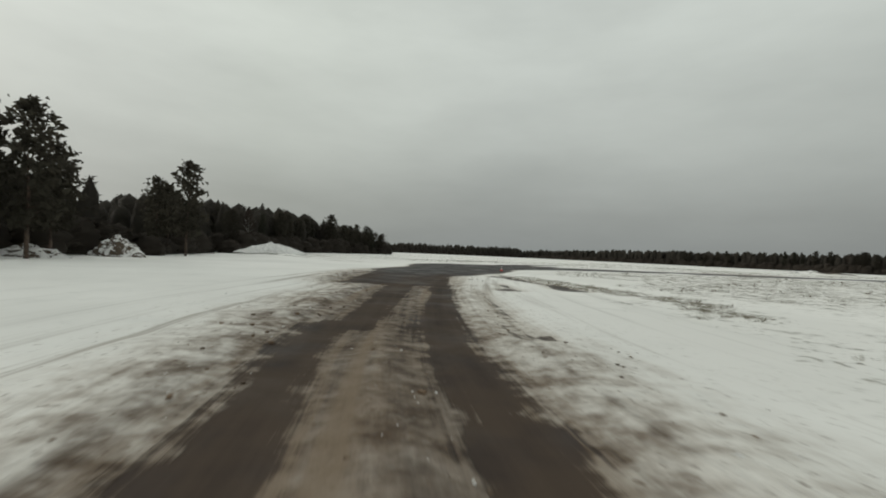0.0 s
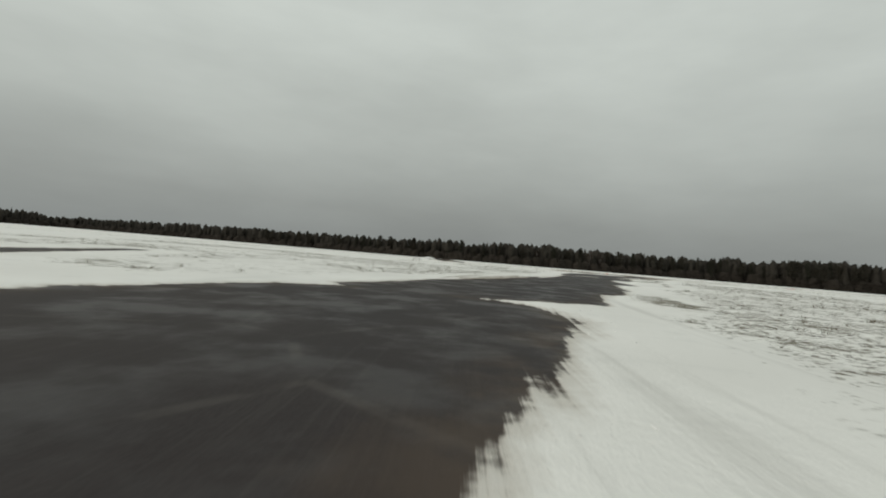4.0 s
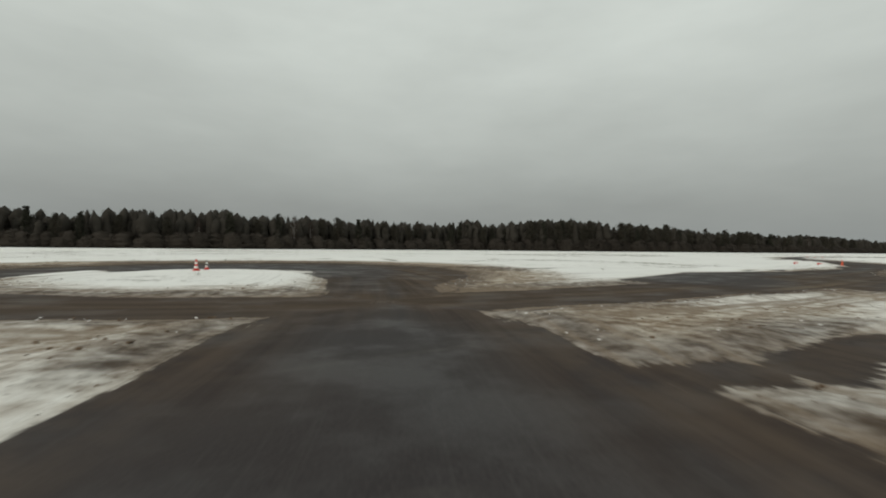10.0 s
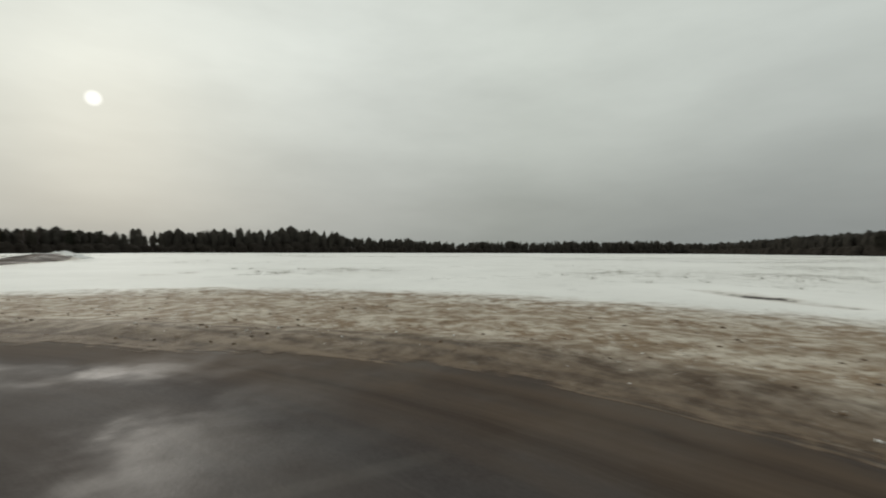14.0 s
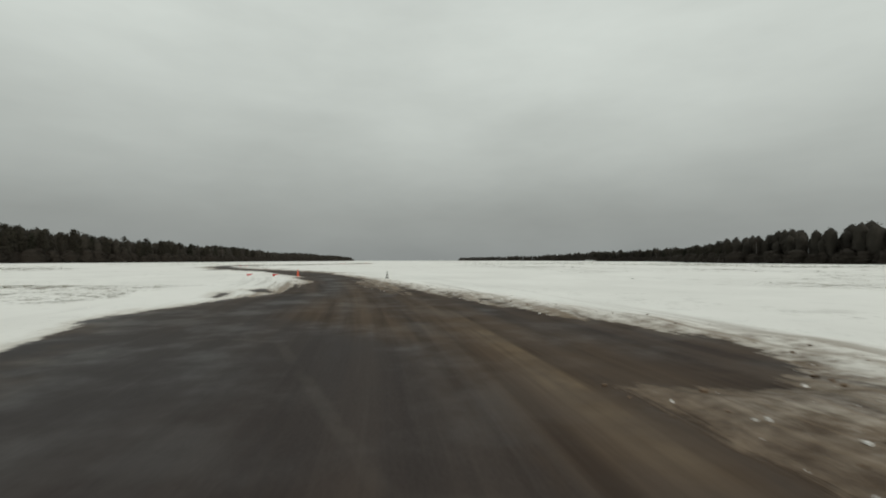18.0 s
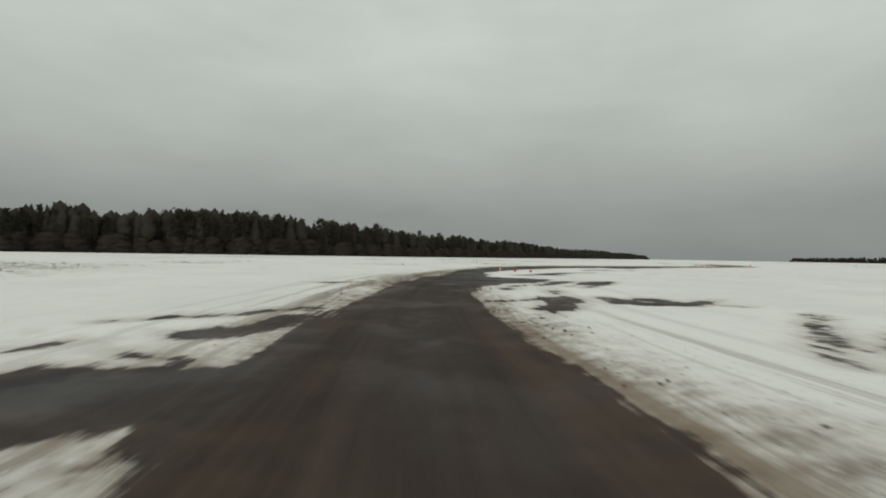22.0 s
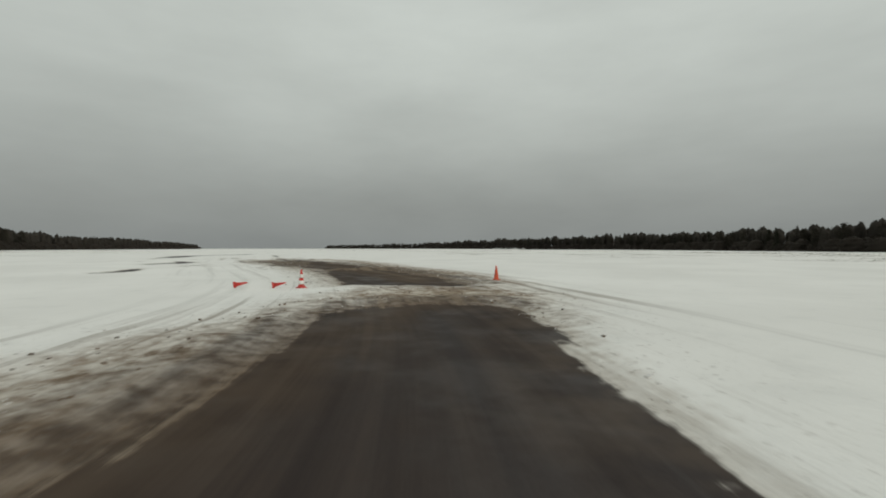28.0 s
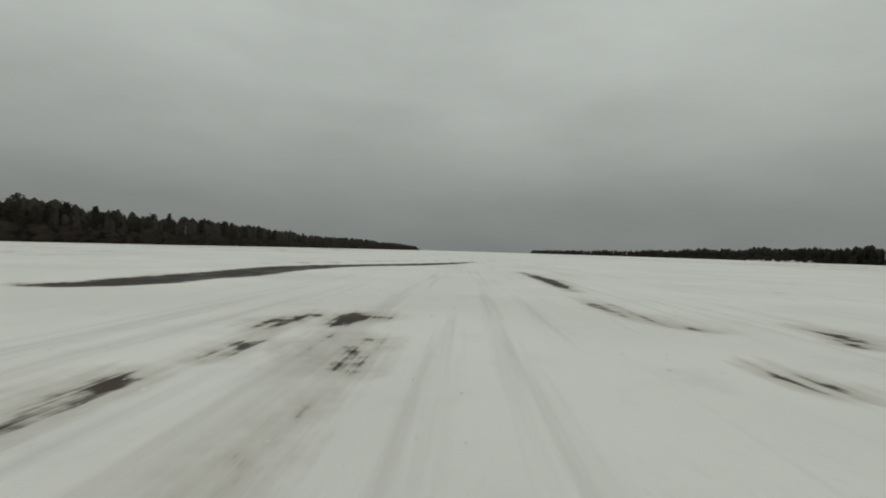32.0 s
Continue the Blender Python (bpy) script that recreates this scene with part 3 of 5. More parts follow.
stroke(mud, [(-87, -186, 3.0), (-84.5, -191, 4.2), (-80, -193, 4.6), (-74, -193, 4.6), (-68, -190, 4.2), (-63.6, -184, 3.8)])
area(bare, [(-53.1, -147.7), (-53.7, -153.6), (-54.5, -154.0), (-55.5, -154.1), (-57.2, -154.6), (-59.1, -155.0), (-61.4, -155.9), (-66.5, -160.8), (-74.0, -168.1), (-75.6, -167.5), (-68.7, -156.8), (-65.6, -152.9), (-67.4, -151.6), (-68.6, -151.1), (-70.1, -149.6), (-66.4, -148.2), (-63.1, -147.2), (-60.9, -146.1), (-59.4, -145.2), (-58.3, -144.6), (-57.9, -144.7), (-57.3, -144.8), (-56.7, -144.7), (-56.2, -144.5)])
area(bare, [(-61.4, -155.4), (-61.7, -157.3), (-62.9, -158.6), (-64.3, -159.1), (-66.4, -159.4), (-68.9, -161.4), (-73.8, -166.2), (-74.8, -165.4), (-71.7, -160.8), (-71.0, -158.4), (-68.7, -155.6), (-67.1, -153.5), (-66.4, -152.4), (-66.6, -151.8), (-66.8, -151.2), (-65.4, -151.0)])
area(bare, [(-71.6, -160.3), (-72.5, -159.2), (-73.4, -158.5), (-74.6, -158.1), (-77.3, -157.1), (-73.1, -157.3), (-70.7, -159.7)])
area(bare, [(-73.9, -167.5), (-74.7, -168.9), (-75.7, -170.7), (-77.2, -173.0), (-79.4, -178.2), (-79.5, -179.7), (-78.8, -183.5), (-75.5, -184.6), (-73.2, -183.7), (-72.4, -183.6), (-72.5, -190.8), (-78.1, -193.1), (-87.8, -188.6), (-84.9, -178.1), (-79.2, -170.2), (-77.5, -167.4), (-76.7, -166.0), (-76.3, -165.3)])
area(bare, [(-76.6, -185.8), (-74.8, -193.6), (-77.8, -195.2), (-81.8, -193.5), (-88.7, -187.0), (-88.9, -182.7), (-87.1, -178.3), (-85.7, -176.3), (-85.0, -175.2), (-84.4, -174.4), (-80.2, -177.2), (-80.5, -178.4), (-80.5, -180.0), (-79.7, -182.5), (-78.5, -184.3)])
area(mud, [(-73.1, -162.4), (-72.6, -158.1), (-72.8, -154.6), (-71.3, -151.8), (-69.7, -150.1), (-68.7, -149.8), (-66.3, -150.0), (-65.8, -152.2), (-66.9, -154.4)])
area(mud, [(-67.4, -163.1), (-68.2, -174.0), (-70.2, -172.1), (-72.6, -166.6), (-70.3, -163.5), (-68.9, -161.6)])
area(mud, [(-78.4, -167.3), (-78.7, -163.5), (-79.3, -159.6), (-83.9, -157.7), (-80.1, -157.1), (-73.1, -157.3), (-71.0, -159.5), (-73.1, -162.0)])
area(mud, [(-86.5, -180.0), (-83.6, -174.0), (-81.0, -170.1), (-78.5, -167.1), (-79.8, -165.9), (-82.4, -164.9), (-88.1, -164.0), (-79.9, -163.6), (-77.5, -165.4), (-77.0, -166.2), (-77.9, -167.7)])
area(mud, [(-72.3, -168.9), (-72.3, -171.8), (-73.0, -171.7), (-73.3, -170.9), (-73.9, -170.1), (-74.8, -170.1), (-76.0, -171.3), (-74.4, -168.4), (-73.9, -167.5)])
area(mud, [(-67.7, -191.6), (-72.8, -193.3), (-77.4, -194.8), (-80.6, -195.4), (-82.3, -195.1), (-84.2, -195.2), (-83.4, -192.8), (-80.7, -192.2), (-79.3, -192.3), (-79.1, -190.2), (-75.3, -188.5)])
area(mud, [(-60.4, -174.1), (-60.8, -176.9), (-60.3, -181.5), (-64.0, -185.4), (-65.9, -187.1), (-67.2, -188.0), (-67.6, -187.8), (-67.4, -184.0), (-65.8, -181.3)])
stroke(mud, [(-73.0, -166.8, 1.2), (-69.7, -166.3, 0.3), (-68.0, -176.4, 1)], 4.0)
# north run, first bends
area(bare, [(-108.0, -155.0), (-97.4, -155.3), (-93.4, -155.1), (-90.8, -154.6), (-89.1, -154.8), (-88.1, -155.7), (-87.5, -156.8), (-88.4, -158.9), (-91.9, -158.1)])
area(bare, [(-86.7, -165.0), (-87.6, -165.0), (-89.3, -165.1), (-92.8, -165.0), (-96.6, -165.2), (-100.5, -163.4), (-104.5, -160.8), (-115.3, -158.2), (-114.6, -156.7), (-102.7, -156.7), (-96.6, -156.7), (-90.8, -157.6), (-87.0, -158.6), (-84.7, -159.3), (-84.3, -159.4)])
area(bare, [(-100.0, -160.2), (-101.5, -160.0), (-104.4, -159.9), (-109.3, -159.5), (-114.3, -158.6), (-120.5, -159.1), (-134.7, -162.9), (-147.7, -165.7), (-131.7, -159.0), (-123.3, -155.8), (-113.7, -155.9), (-105.6, -156.9), (-101.6, -157.2), (-99.6, -157.2), (-99.0, -157.2)])
area(bare, [(-104.9, -161.9), (-106.7, -162.2), (-107.0, -161.4), (-104.2, -160.9), (-103.9, -161.4)])
area(bare, [(-102.9, -161.7), (-103.5, -161.4), (-103.4, -161.0), (-102.7, -161.2)])
area(bare, [(-98.7, -155.1), (-98.7, -154.4), (-98.1, -154.3), (-97.6, -154.3), (-97.7, -154.9), (-98.1, -155.4)])
area(bare, [(-114.3, -158.4), (-115.3, -158.4), (-116.9, -158.4), (-118.9, -158.4), (-121.5, -158.3), (-124.9, -158.5), (-131.1, -159.3), (-138.9, -161.5), (-153.3, -167.1), (-166.8, -168.9), (-152.7, -160.6), (-140.1, -157.4), (-132.0, -155.4), (-125.5, -154.7), (-120.9, -154.9), (-117.9, -155.2), (-116.1, -155.3), (-114.8, -155.3), (-113.8, -155.4)])
area(bare, [(-130.2, -158.3), (-131.2, -158.6), (-132.9, -158.9), (-135.3, -159.4), (-138.4, -160.1), (-146.1, -162.4), (-154.7, -165.1), (-161.2, -164.6), (-150.3, -159.1), (-142.1, -156.8), (-137.3, -155.9), (-134.5, -155.1), (-132.6, -154.6), (-131.0, -154.4), (-129.8, -154.3)])
area(mud, [(-95.9, -163.6), (-104.5, -160.8), (-122.0, -157.3), (-120.7, -154.6), (-101.8, -154.7), (-94.3, -154.7), (-89.4, -154.4), (-86.5, -155.8), (-83.8, -156.3), (-83.2, -156.9), (-83.4, -158.9), (-84.8, -161.7), (-85.3, -162.7), (-90.8, -161.7)])
area(mud, [(-100.2, -160.8), (-101.3, -160.6), (-105.4, -160.4), (-111.5, -159.6), (-124.8, -154.9), (-106.8, -156.3), (-102.0, -156.7), (-99.0, -156.8)])
area(mud, [(-114.3, -158.5), (-116.5, -158.5), (-122.2, -158.3), (-133.5, -159.3), (-133.0, -155.6), (-120.9, -154.7), (-115.8, -154.7), (-113.7, -154.9)])
area(mud, [(-130.2, -158.7), (-132.0, -159.0), (-134.9, -159.7), (-151.2, -164.3), (-158.1, -160.7), (-142.1, -156.2), (-135.5, -154.7), (-132.6, -154.2), (-130.5, -153.9), (-129.8, -154.1)])
# north run, the last bends
area(bare, [(-153.4, -164.1), (-154.0, -164.1), (-155.6, -164.0), (-157.7, -164.9), (-161.1, -166.1), (-165.8, -167.4), (-172.5, -168.4), (-184.1, -168.4), (-183.0, -166.0), (-169.0, -164.3), (-161.5, -162.7), (-158.1, -161.7), (-156.2, -161.0), (-154.7, -160.3), (-154.0, -160.1)])
area(bare, [(-152.7, -166.7), (-156.1, -171.7), (-156.8, -170.4), (-157.5, -168.9), (-157.0, -166.6), (-155.8, -167.0), (-155.0, -167.7), (-153.5, -166.8), (-152.9, -166.4)])
area(bare, [(-154.9, -159.1), (-154.8, -158.9), (-153.7, -158.9), (-153.1, -159.1), (-153.6, -159.3)])
area(bare, [(-169.9, -167.5), (-170.7, -167.7), (-172.0, -168.1), (-173.7, -168.5), (-176.5, -169.0), (-179.8, -169.2), (-185.3, -169.0), (-190.0, -168.6), (-190.5, -166.5), (-183.1, -165.8), (-182.2, -162.0), (-178.2, -163.0), (-176.9, -164.2), (-174.0, -164.6), (-171.9, -164.6), (-170.9, -164.7)])
area(bare, [(-174.1, -164.4), (-173.8, -163.7), (-172.9, -163.5), (-172.2, -163.7), (-171.9, -164.4), (-172.7, -164.5)])
area(bare, [(-175.4, -163.9), (-176.0, -163.3), (-174.5, -163.7), (-174.3, -164.0)])
area(bare, [(-179.5, -162.0), (-180.5, -161.1), (-176.3, -162.1), (-175.7, -162.8)])
area(bare, [(-180.7, -160.1), (-181.5, -158.8), (-178.1, -160.1), (-177.2, -161.0)])
area(bare, [(-176.1, -161.6), (-176.9, -160.7), (-175.2, -161.3), (-174.7, -161.9)])
area(bare, [(-186.3, -169.9), (-187.1, -169.9), (-188.4, -169.9), (-189.9, -169.9), (-192.4, -170.0), (-195.0, -170.2), (-198.8, -169.7), (-205.2, -167.7), (-214.6, -160.3), (-202.1, -164.8), (-196.2, -166.3), (-191.0, -166.9), (-189.1, -167.0), (-188.0, -167.1), (-187.0, -167.2)])
area(bare, [(-196.0, -160.2), (-197.7, -157.5), (-194.1, -160.2), (-191.3, -161.5), (-190.2, -161.8), (-189.5, -161.9), (-189.4, -160.8), (-186.3, -164.0), (-186.4, -164.6), (-187.1, -164.7), (-188.6, -163.8), (-190.1, -162.6), (-190.0, -163.7), (-192.0, -162.3)])
area(bare, [(-202.2, -169.0), (-203.0, -169.4), (-204.3, -169.2), (-205.5, -168.9), (-207.0, -168.6), (-209.7, -167.7), (-213.4, -165.9), (-219.0, -161.3), (-228.7, -152.7), (-232.7, -144.2), (-225.0, -146.0), (-216.9, -154.6), (-210.6, -161.1), (-207.9, -163.5), (-205.8, -163.7), (-205.4, -163.2), (-203.6, -164.0), (-202.3, -164.5)])
area(bare, [(-215.4, -163.0), (-216.7, -162.9), (-217.2, -162.3), (-218.8, -161.4), (-220.0, -160.6), (-222.1, -159.2), (-224.5, -157.5), (-227.7, -155.0), (-230.3, -149.6), (-227.8, -148.3), (-224.4, -149.0), (-221.0, -149.9), (-218.7, -150.7), (-216.8, -152.5), (-216.0, -151.9), (-215.6, -154.8), (-216.3, -155.7), (-215.9, -156.5), (-214.6, -157.3), (-213.8, -157.9)])
area(bare, [(-213.8, -156.2), (-213.6, -155.3), (-212.8, -155.4), (-212.9, -156.7), (-213.4, -156.6)])
area(bare, [(-152.8, -166.3), (-153.5, -166.8), (-154.8, -167.5), (-155.6, -166.8), (-156.6, -166.4), (-157.4, -165.3), (-157.0, -164.7), (-155.7, -164.1), (-154.7, -164.2), (-153.8, -164.2), (-153.2, -164.2)], -1.0, 3.0)
area(mud, [(-153.2, -164.1), (-155.1, -164.5), (-158.5, -165.4), (-166.8, -168.0), (-188.2, -169.3), (-165.7, -163.6), (-159.1, -161.4), (-155.8, -160.4), (-154.1, -159.9)])
area(mud, [(-169.7, -168.1), (-171.1, -168.7), (-172.0, -169.5), (-174.6, -170.0), (-182.0, -171.3), (-193.9, -169.1), (-178.3, -168.7), (-172.3, -168.0), (-170.0, -167.3)])
area(mud, [(-186.2, -170.2), (-187.9, -170.3), (-190.1, -170.3), (-194.7, -170.5), (-206.5, -168.3), (-192.6, -169.7), (-188.5, -169.7), (-186.4, -169.6)])
area(mud, [(-203.0, -169.4), (-204.1, -169.4), (-206.1, -169.1), (-210.0, -168.3), (-216.5, -164.4), (-227.7, -143.4), (-210.5, -161.4), (-207.4, -163.7), (-205.5, -163.7), (-207.4, -164.7), (-206.2, -167.9), (-203.5, -168.7)])
area(mud, [(-216.4, -163.1), (-217.6, -162.6), (-220.1, -161.3), (-224.8, -157.7), (-228.3, -154.7), (-225.3, -153.8), (-218.9, -159.9), (-217.2, -161.7), (-216.1, -162.9)])
# the open runway ahead
stroke(bare, [(-217.0, -159.4, 3.2), (-221.9, -154.6, 3.3), (-226.5, -152.2, 2.8), (-232.4, -146.9, 2.2), (-238.4, -140.0, 1.8), (-242.9, -135.1, 1.8), (-247.2, -131.4, 2.0)])
stroke(mud, [(-214.9, -163.8, 3.4), (-224.3, -155.8, 3.4), (-235.7, -145.6, 2.6), (-243.7, -137.0, 2.4), (-250.0, -129.0, 2.6)])
area(bare, [(-254.4, -129.9), (-255.3, -129.6), (-256.3, -129.1), (-257.6, -128.5), (-259.2, -127.8), (-262.5, -126.4), (-265.7, -124.7), (-263.6, -121.7), (-258.7, -123.6), (-255.9, -124.3), (-254.2, -125.1), (-253.2, -125.5), (-252.2, -126.1), (-251.9, -126.5)])
area(bare, [(-266.5, -124.9), (-267.6, -124.5), (-269.5, -123.7), (-272.5, -122.9), (-278.2, -121.1), (-280.5, -119.0), (-275.8, -119.4), (-271.5, -119.7), (-269.0, -120.5), (-267.3, -121.1), (-266.4, -121.6), (-265.4, -122.1)])
area(bare, [(-265.3, -124.4), (-262.5, -122.0), (-258.7, -123.6), (-255.9, -124.3), (-254.4, -125.1), (-253.0, -127.0), (-253.5, -128.7), (-256.3, -128.1)])
area(bare, [(-279.9, -120.3), (-280.9, -119.9), (-282.1, -119.4), (-283.0, -118.1), (-282.6, -117.3), (-281.6, -117.4), (-280.7, -117.5), (-279.9, -117.8), (-279.4, -118.7)])
area(mud, [(-254.5, -130.1), (-257.1, -129.1), (-261.8, -127.6), (-272.2, -125.4), (-292.8, -116.7), (-269.5, -118.4), (-259.8, -120.5), (-255.8, -122.1), (-253.1, -124.2), (-251.5, -124.6), (-251.2, -125.7), (-251.8, -126.7)])
area(mud, [(-267.1, -126.5), (-269.0, -126.2), (-270.9, -125.5), (-274.8, -124.8), (-283.8, -124.1), (-291.4, -121.2), (-285.5, -118.6), (-277.8, -117.8), (-271.8, -118.9), (-267.8, -119.9), (-265.8, -120.1), (-265.0, -121.6)])
area(mud, [(-279.9, -120.4), (-281.6, -119.9), (-285.1, -119.0), (-292.0, -117.6), (-296.7, -117.2), (-292.0, -116.5), (-285.8, -117.3), (-283.1, -117.4), (-281.1, -117.4), (-280.1, -117.5), (-279.4, -118.7)])
stroke(mud, [(-286.4, -120.6, 0.8), (-287.2, -114.4, 1), (-269.5, -118.4, 0.8)], 4.0)
streaks = value_noise(TU / 9.0, TV / 0.8, 1.0, 12) - 0.5
narrow = np.where((YY > -24) & (XX > -20), 0.25, 1.0)
bare = bare + narrow * ((value_noise(XX, YY, 5.0, 7) - 0.5) * 0.5 + WORN * streaks * 0.4)

# strips, slits and wheel tracks where the tarmac shows through the snow
# the way in: two wet wheel ruts with a brown crown, then the wide apron
stroke(bare, [(4.2, -18.2, 0.05), (2.1, -15.3, 0.08), (0.6, -13.1, 0.1), (-0.3, -11.8, 0.13), (-0.9, -10.9, 0.16), (-1.3, -10.7, 0.2)], 3.0)
stroke(bare, [(5.7, -22.4, 0.05), (3.3, -19.6, 0.16)], 3.0)
stroke(bare, [(12.2, -34.2, 0.1), (8.4, -28.8, 0.3), (6.4, -26.5, 0.35), (5.5, -25.8, 0.1), (4.3, -24.8, 0.15), (3.6, -24.1, 0.4), (2.7, -22.8, 0.55), (2.1, -22.3, 0.6)], 3.0)
stroke(bare, [(4.1, -19.9, 0.3), (3.7, -19.3, 0.3)], 3.0)
# the long straight
stroke(bare, [(-11.7, -102.4, 0.12), (-14.2, -105.2, 0.1), (-15.6, -106.7, 0.05)], 3.0)
stroke(bare, [(-10.4, -100.6, 0.06), (-11.0, -101.0, 0.08)], 3.0)
# the junction and the south sweep round the snow island
# north run, first bends
stroke(bare, [(-105.5, -155.6, 0.05), (-102.2, -156.3, 0.1), (-100.3, -156.7, 0.12), (-98.8, -156.9, 0.15)], 3.0)
stroke(bare, [(-102.5, -163.1, 0.05), (-103.7, -163.0, 0.12), (-106.6, -163.1, 0.15)], 3.0)
stroke(bare, [(-121.6, -154.9, 0.06), (-118.3, -154.8, 0.15), (-115.8, -154.7, 0.16), (-114.7, -154.7, 0.16), (-113.9, -154.7, 0.1)], 3.0)
stroke(bare, [(-143.5, -172.9, 0.5), (-146.6, -171.8, 0.6), (-150.2, -168.2, 0.7), (-156.6, -166.3, 0.4)], 3.0)
# north run, the last bends
stroke(bare, [(-155.5, -166.3, 0.2), (-155.2, -165.5, 0.35), (-154.5, -165.0, 0.2)], 3.0)
stroke(bare, [(-154.1, -166.7, 0.15), (-154.5, -166.1, 0.25), (-155.0, -165.6, 0.2)], 3.0)
stroke(bare, [(-160.6, -169.8, 0.3), (-161.6, -168.6, 0.5), (-163.7, -167.6, 0.3)], 3.0)
stroke(bare, [(-155.0, -159.7, 0.12), (-156.0, -159.5, 0.14), (-159.6, -158.5, 0.12)], 3.0)
stroke(bare, [(-154.1, -159.1, 0.2), (-155.7, -158.9, 0.14), (-158.7, -158.2, 0.12), (-162.3, -157.3, 0.12), (-165.1, -155.6, 0.06)], 3.0)
stroke(bare, [(-167.9, -163.7, 0.2), (-169.6, -161.6, 0.4), (-163.8, -162.7, 0.1)], 3.0)
stroke(bare, [(-170.6, -160.6, 0.1), (-168.7, -159.7, 0.45), (-169.5, -158.3, 0.4), (-168.9, -157.1, 0.1)], 3.0)
stroke(bare, [(-180.8, -158.9, 0.3), (-178.0, -159.8, 0.35), (-174.9, -160.8, 0.1)], 3.0)
stroke(bare, [(-172.9, -162.0, 0.2), (-172.0, -162.0, 0.3), (-171.3, -162.1, 0.2)], 3.0)
stroke(bare, [(-173.2, -172.6, 0.1), (-173.6, -171.7, 0.4), (-174.5, -171.2, 0.1)], 3.0)
stroke(bare, [(-171.4, -170.7, 0.1), (-171.8, -170.6, 0.2)], 3.0)
stroke(bare, [(-205.8, -157.7, 0.2), (-206.0, -155.8, 0.4), (-203.0, -155.0, 0.1)], 3.0)
stroke(bare, [(-211.5, -154.8, 0.1), (-207.6, -156.7, 0.35), (-204.7, -158.2, 0.5), (-203.3, -158.2, 0.1)], 3.0)
stroke(bare, [(-213.0, -152.5, 0.1), (-211.1, -153.0, 0.3), (-210.0, -151.8, 0.1)], 3.0)
stroke(bare, [(-208.1, -152.9, 0.1), (-206.0, -153.7, 0.25), (-204.2, -154.5, 0.1)], 3.0)
stroke(bare, [(-205.4, -155.8, 0.1), (-204.0, -156.7, 0.3), (-203.3, -156.5, 0.1)], 3.0)
stroke(bare, [(-205.3, -163.3, 0.1), (-207.0, -162.8, 0.1), (-209.9, -161.3, 0.05)], 3.0)
stroke(bare, [(-203.6, -163.7, 0.12), (-205.2, -162.8, 0.15), (-207.5, -161.3, 0.06)], 3.0)
stroke(bare, [(-236.7, -155.8, 0.6), (-234.0, -156.9, 0.3)], 3.0)
stroke(bare, [(-218.6, -160.0, 0.08), (-218.2, -158.0, 0.09), (-217.7, -154.7, 0.08)], 3.0)
# the open runway ahead
stroke(bare, [(-270.6, -135.6, 0.4), (-272.0, -134.4, 0.5), (-275.4, -133.2, 0.1)], 3.0)
stroke(bare, [(-284.1, -131.3, 0.1), (-284.7, -129.7, 0.3), (-287.8, -127.8, 0.1)], 3.0)
stroke(bare, [(-276.5, -124.7, 0.1), (-270.3, -125.0, 0.25), (-269.4, -124.9, 0.1)], 3.0)
stroke(bare, [(-280.4, -122.0, 0.1), (-271.8, -123.8, 0.2), (-269.1, -124.2, 0.25), (-267.6, -124.6, 0.1)], 3.0)
stroke(bare, [(-281.6, -123.9, 0.2), (-285.1, -122.3, 0.2), (-276.0, -123.6, 0.1)], 3.0)
stroke(bare, [(-278.2, -130.5, 0.1), (-279.1, -129.6, 0.3), (-280.4, -128.3, 0.1)], 3.0)
stroke(bare, [(-283.3, -132.5, 0.1), (-285.8, -130.8, 0.4), (-290.0, -127.5, 0.2)], 3.0)
stroke(bare, [(-271.8, -126.7, 0.1), (-272.4, -126.4, 0.3)], 3.0)
stroke(bare, [(-295.5, -117.3, 0.15), (-288.3, -118.7, 0.35), (-284.7, -119.2, 0.5), (-282.5, -119.5, 0.4), (-280.9, -119.9, 0.4)], 3.0)
stroke(bare, [(-291.5, -116.8, 0.2), (-286.9, -117.3, 0.3), (-284.1, -117.8, 0.4), (-282.9, -117.6, 0.5)], 3.0)
stroke(bare, [(-281.8, -124.5, 0.14), (-282.6, -124.4, 0.14), (-285.1, -124.0, 0.12), (-288.7, -123.4, 0.12), (-294.7, -121.8, 0.1)], 3.0)
stroke(bare, [(-281.7, -123.3, 0.08), (-283.3, -123.1, 0.1), (-285.6, -122.7, 0.1)], 3.0)
stroke(bare, [(-282.6, -123.0, 0.07), (-284.8, -122.6, 0.09), (-287.3, -121.9, 0.09)], 3.0)
stroke(bare, [(-283.9, -121.9, 0.05), (-285.4, -121.5, 0.1), (-287.2, -120.9, 0.05)], 3.0)
stroke(bare, [(-281.2, -121.6, 0.08), (-282.3, -121.4, 0.14), (-284.0, -121.1, 0.16), (-286.2, -120.6, 0.1)], 3.0)
stroke(bare, [(-280.8, -121.1, 0.1), (-281.7, -121.0, 0.18), (-282.9, -120.7, 0.12)], 3.0)
stroke(bare, [(-286.4, -128.7, 0.7), (-288.0, -128.6, 0.7), (-289.1, -128.2, 0.7), (-293.1, -128.3, 0.1)], 3.0)
stroke(bare, [(-297.3, -134.4, 0.4), (-297.8, -132.9, 0.3)], 3.0)
stroke(bare, [(-294.0, -131.5, 0.1), (-295.1, -130.9, 0.3), (-295.6, -130.7, 0.1)], 3.0)
stroke(bare, [(-293.4, -124.0, 0.1), (-293.9, -124.0, 0.14), (-294.7, -123.9, 0.05)], 3.0)
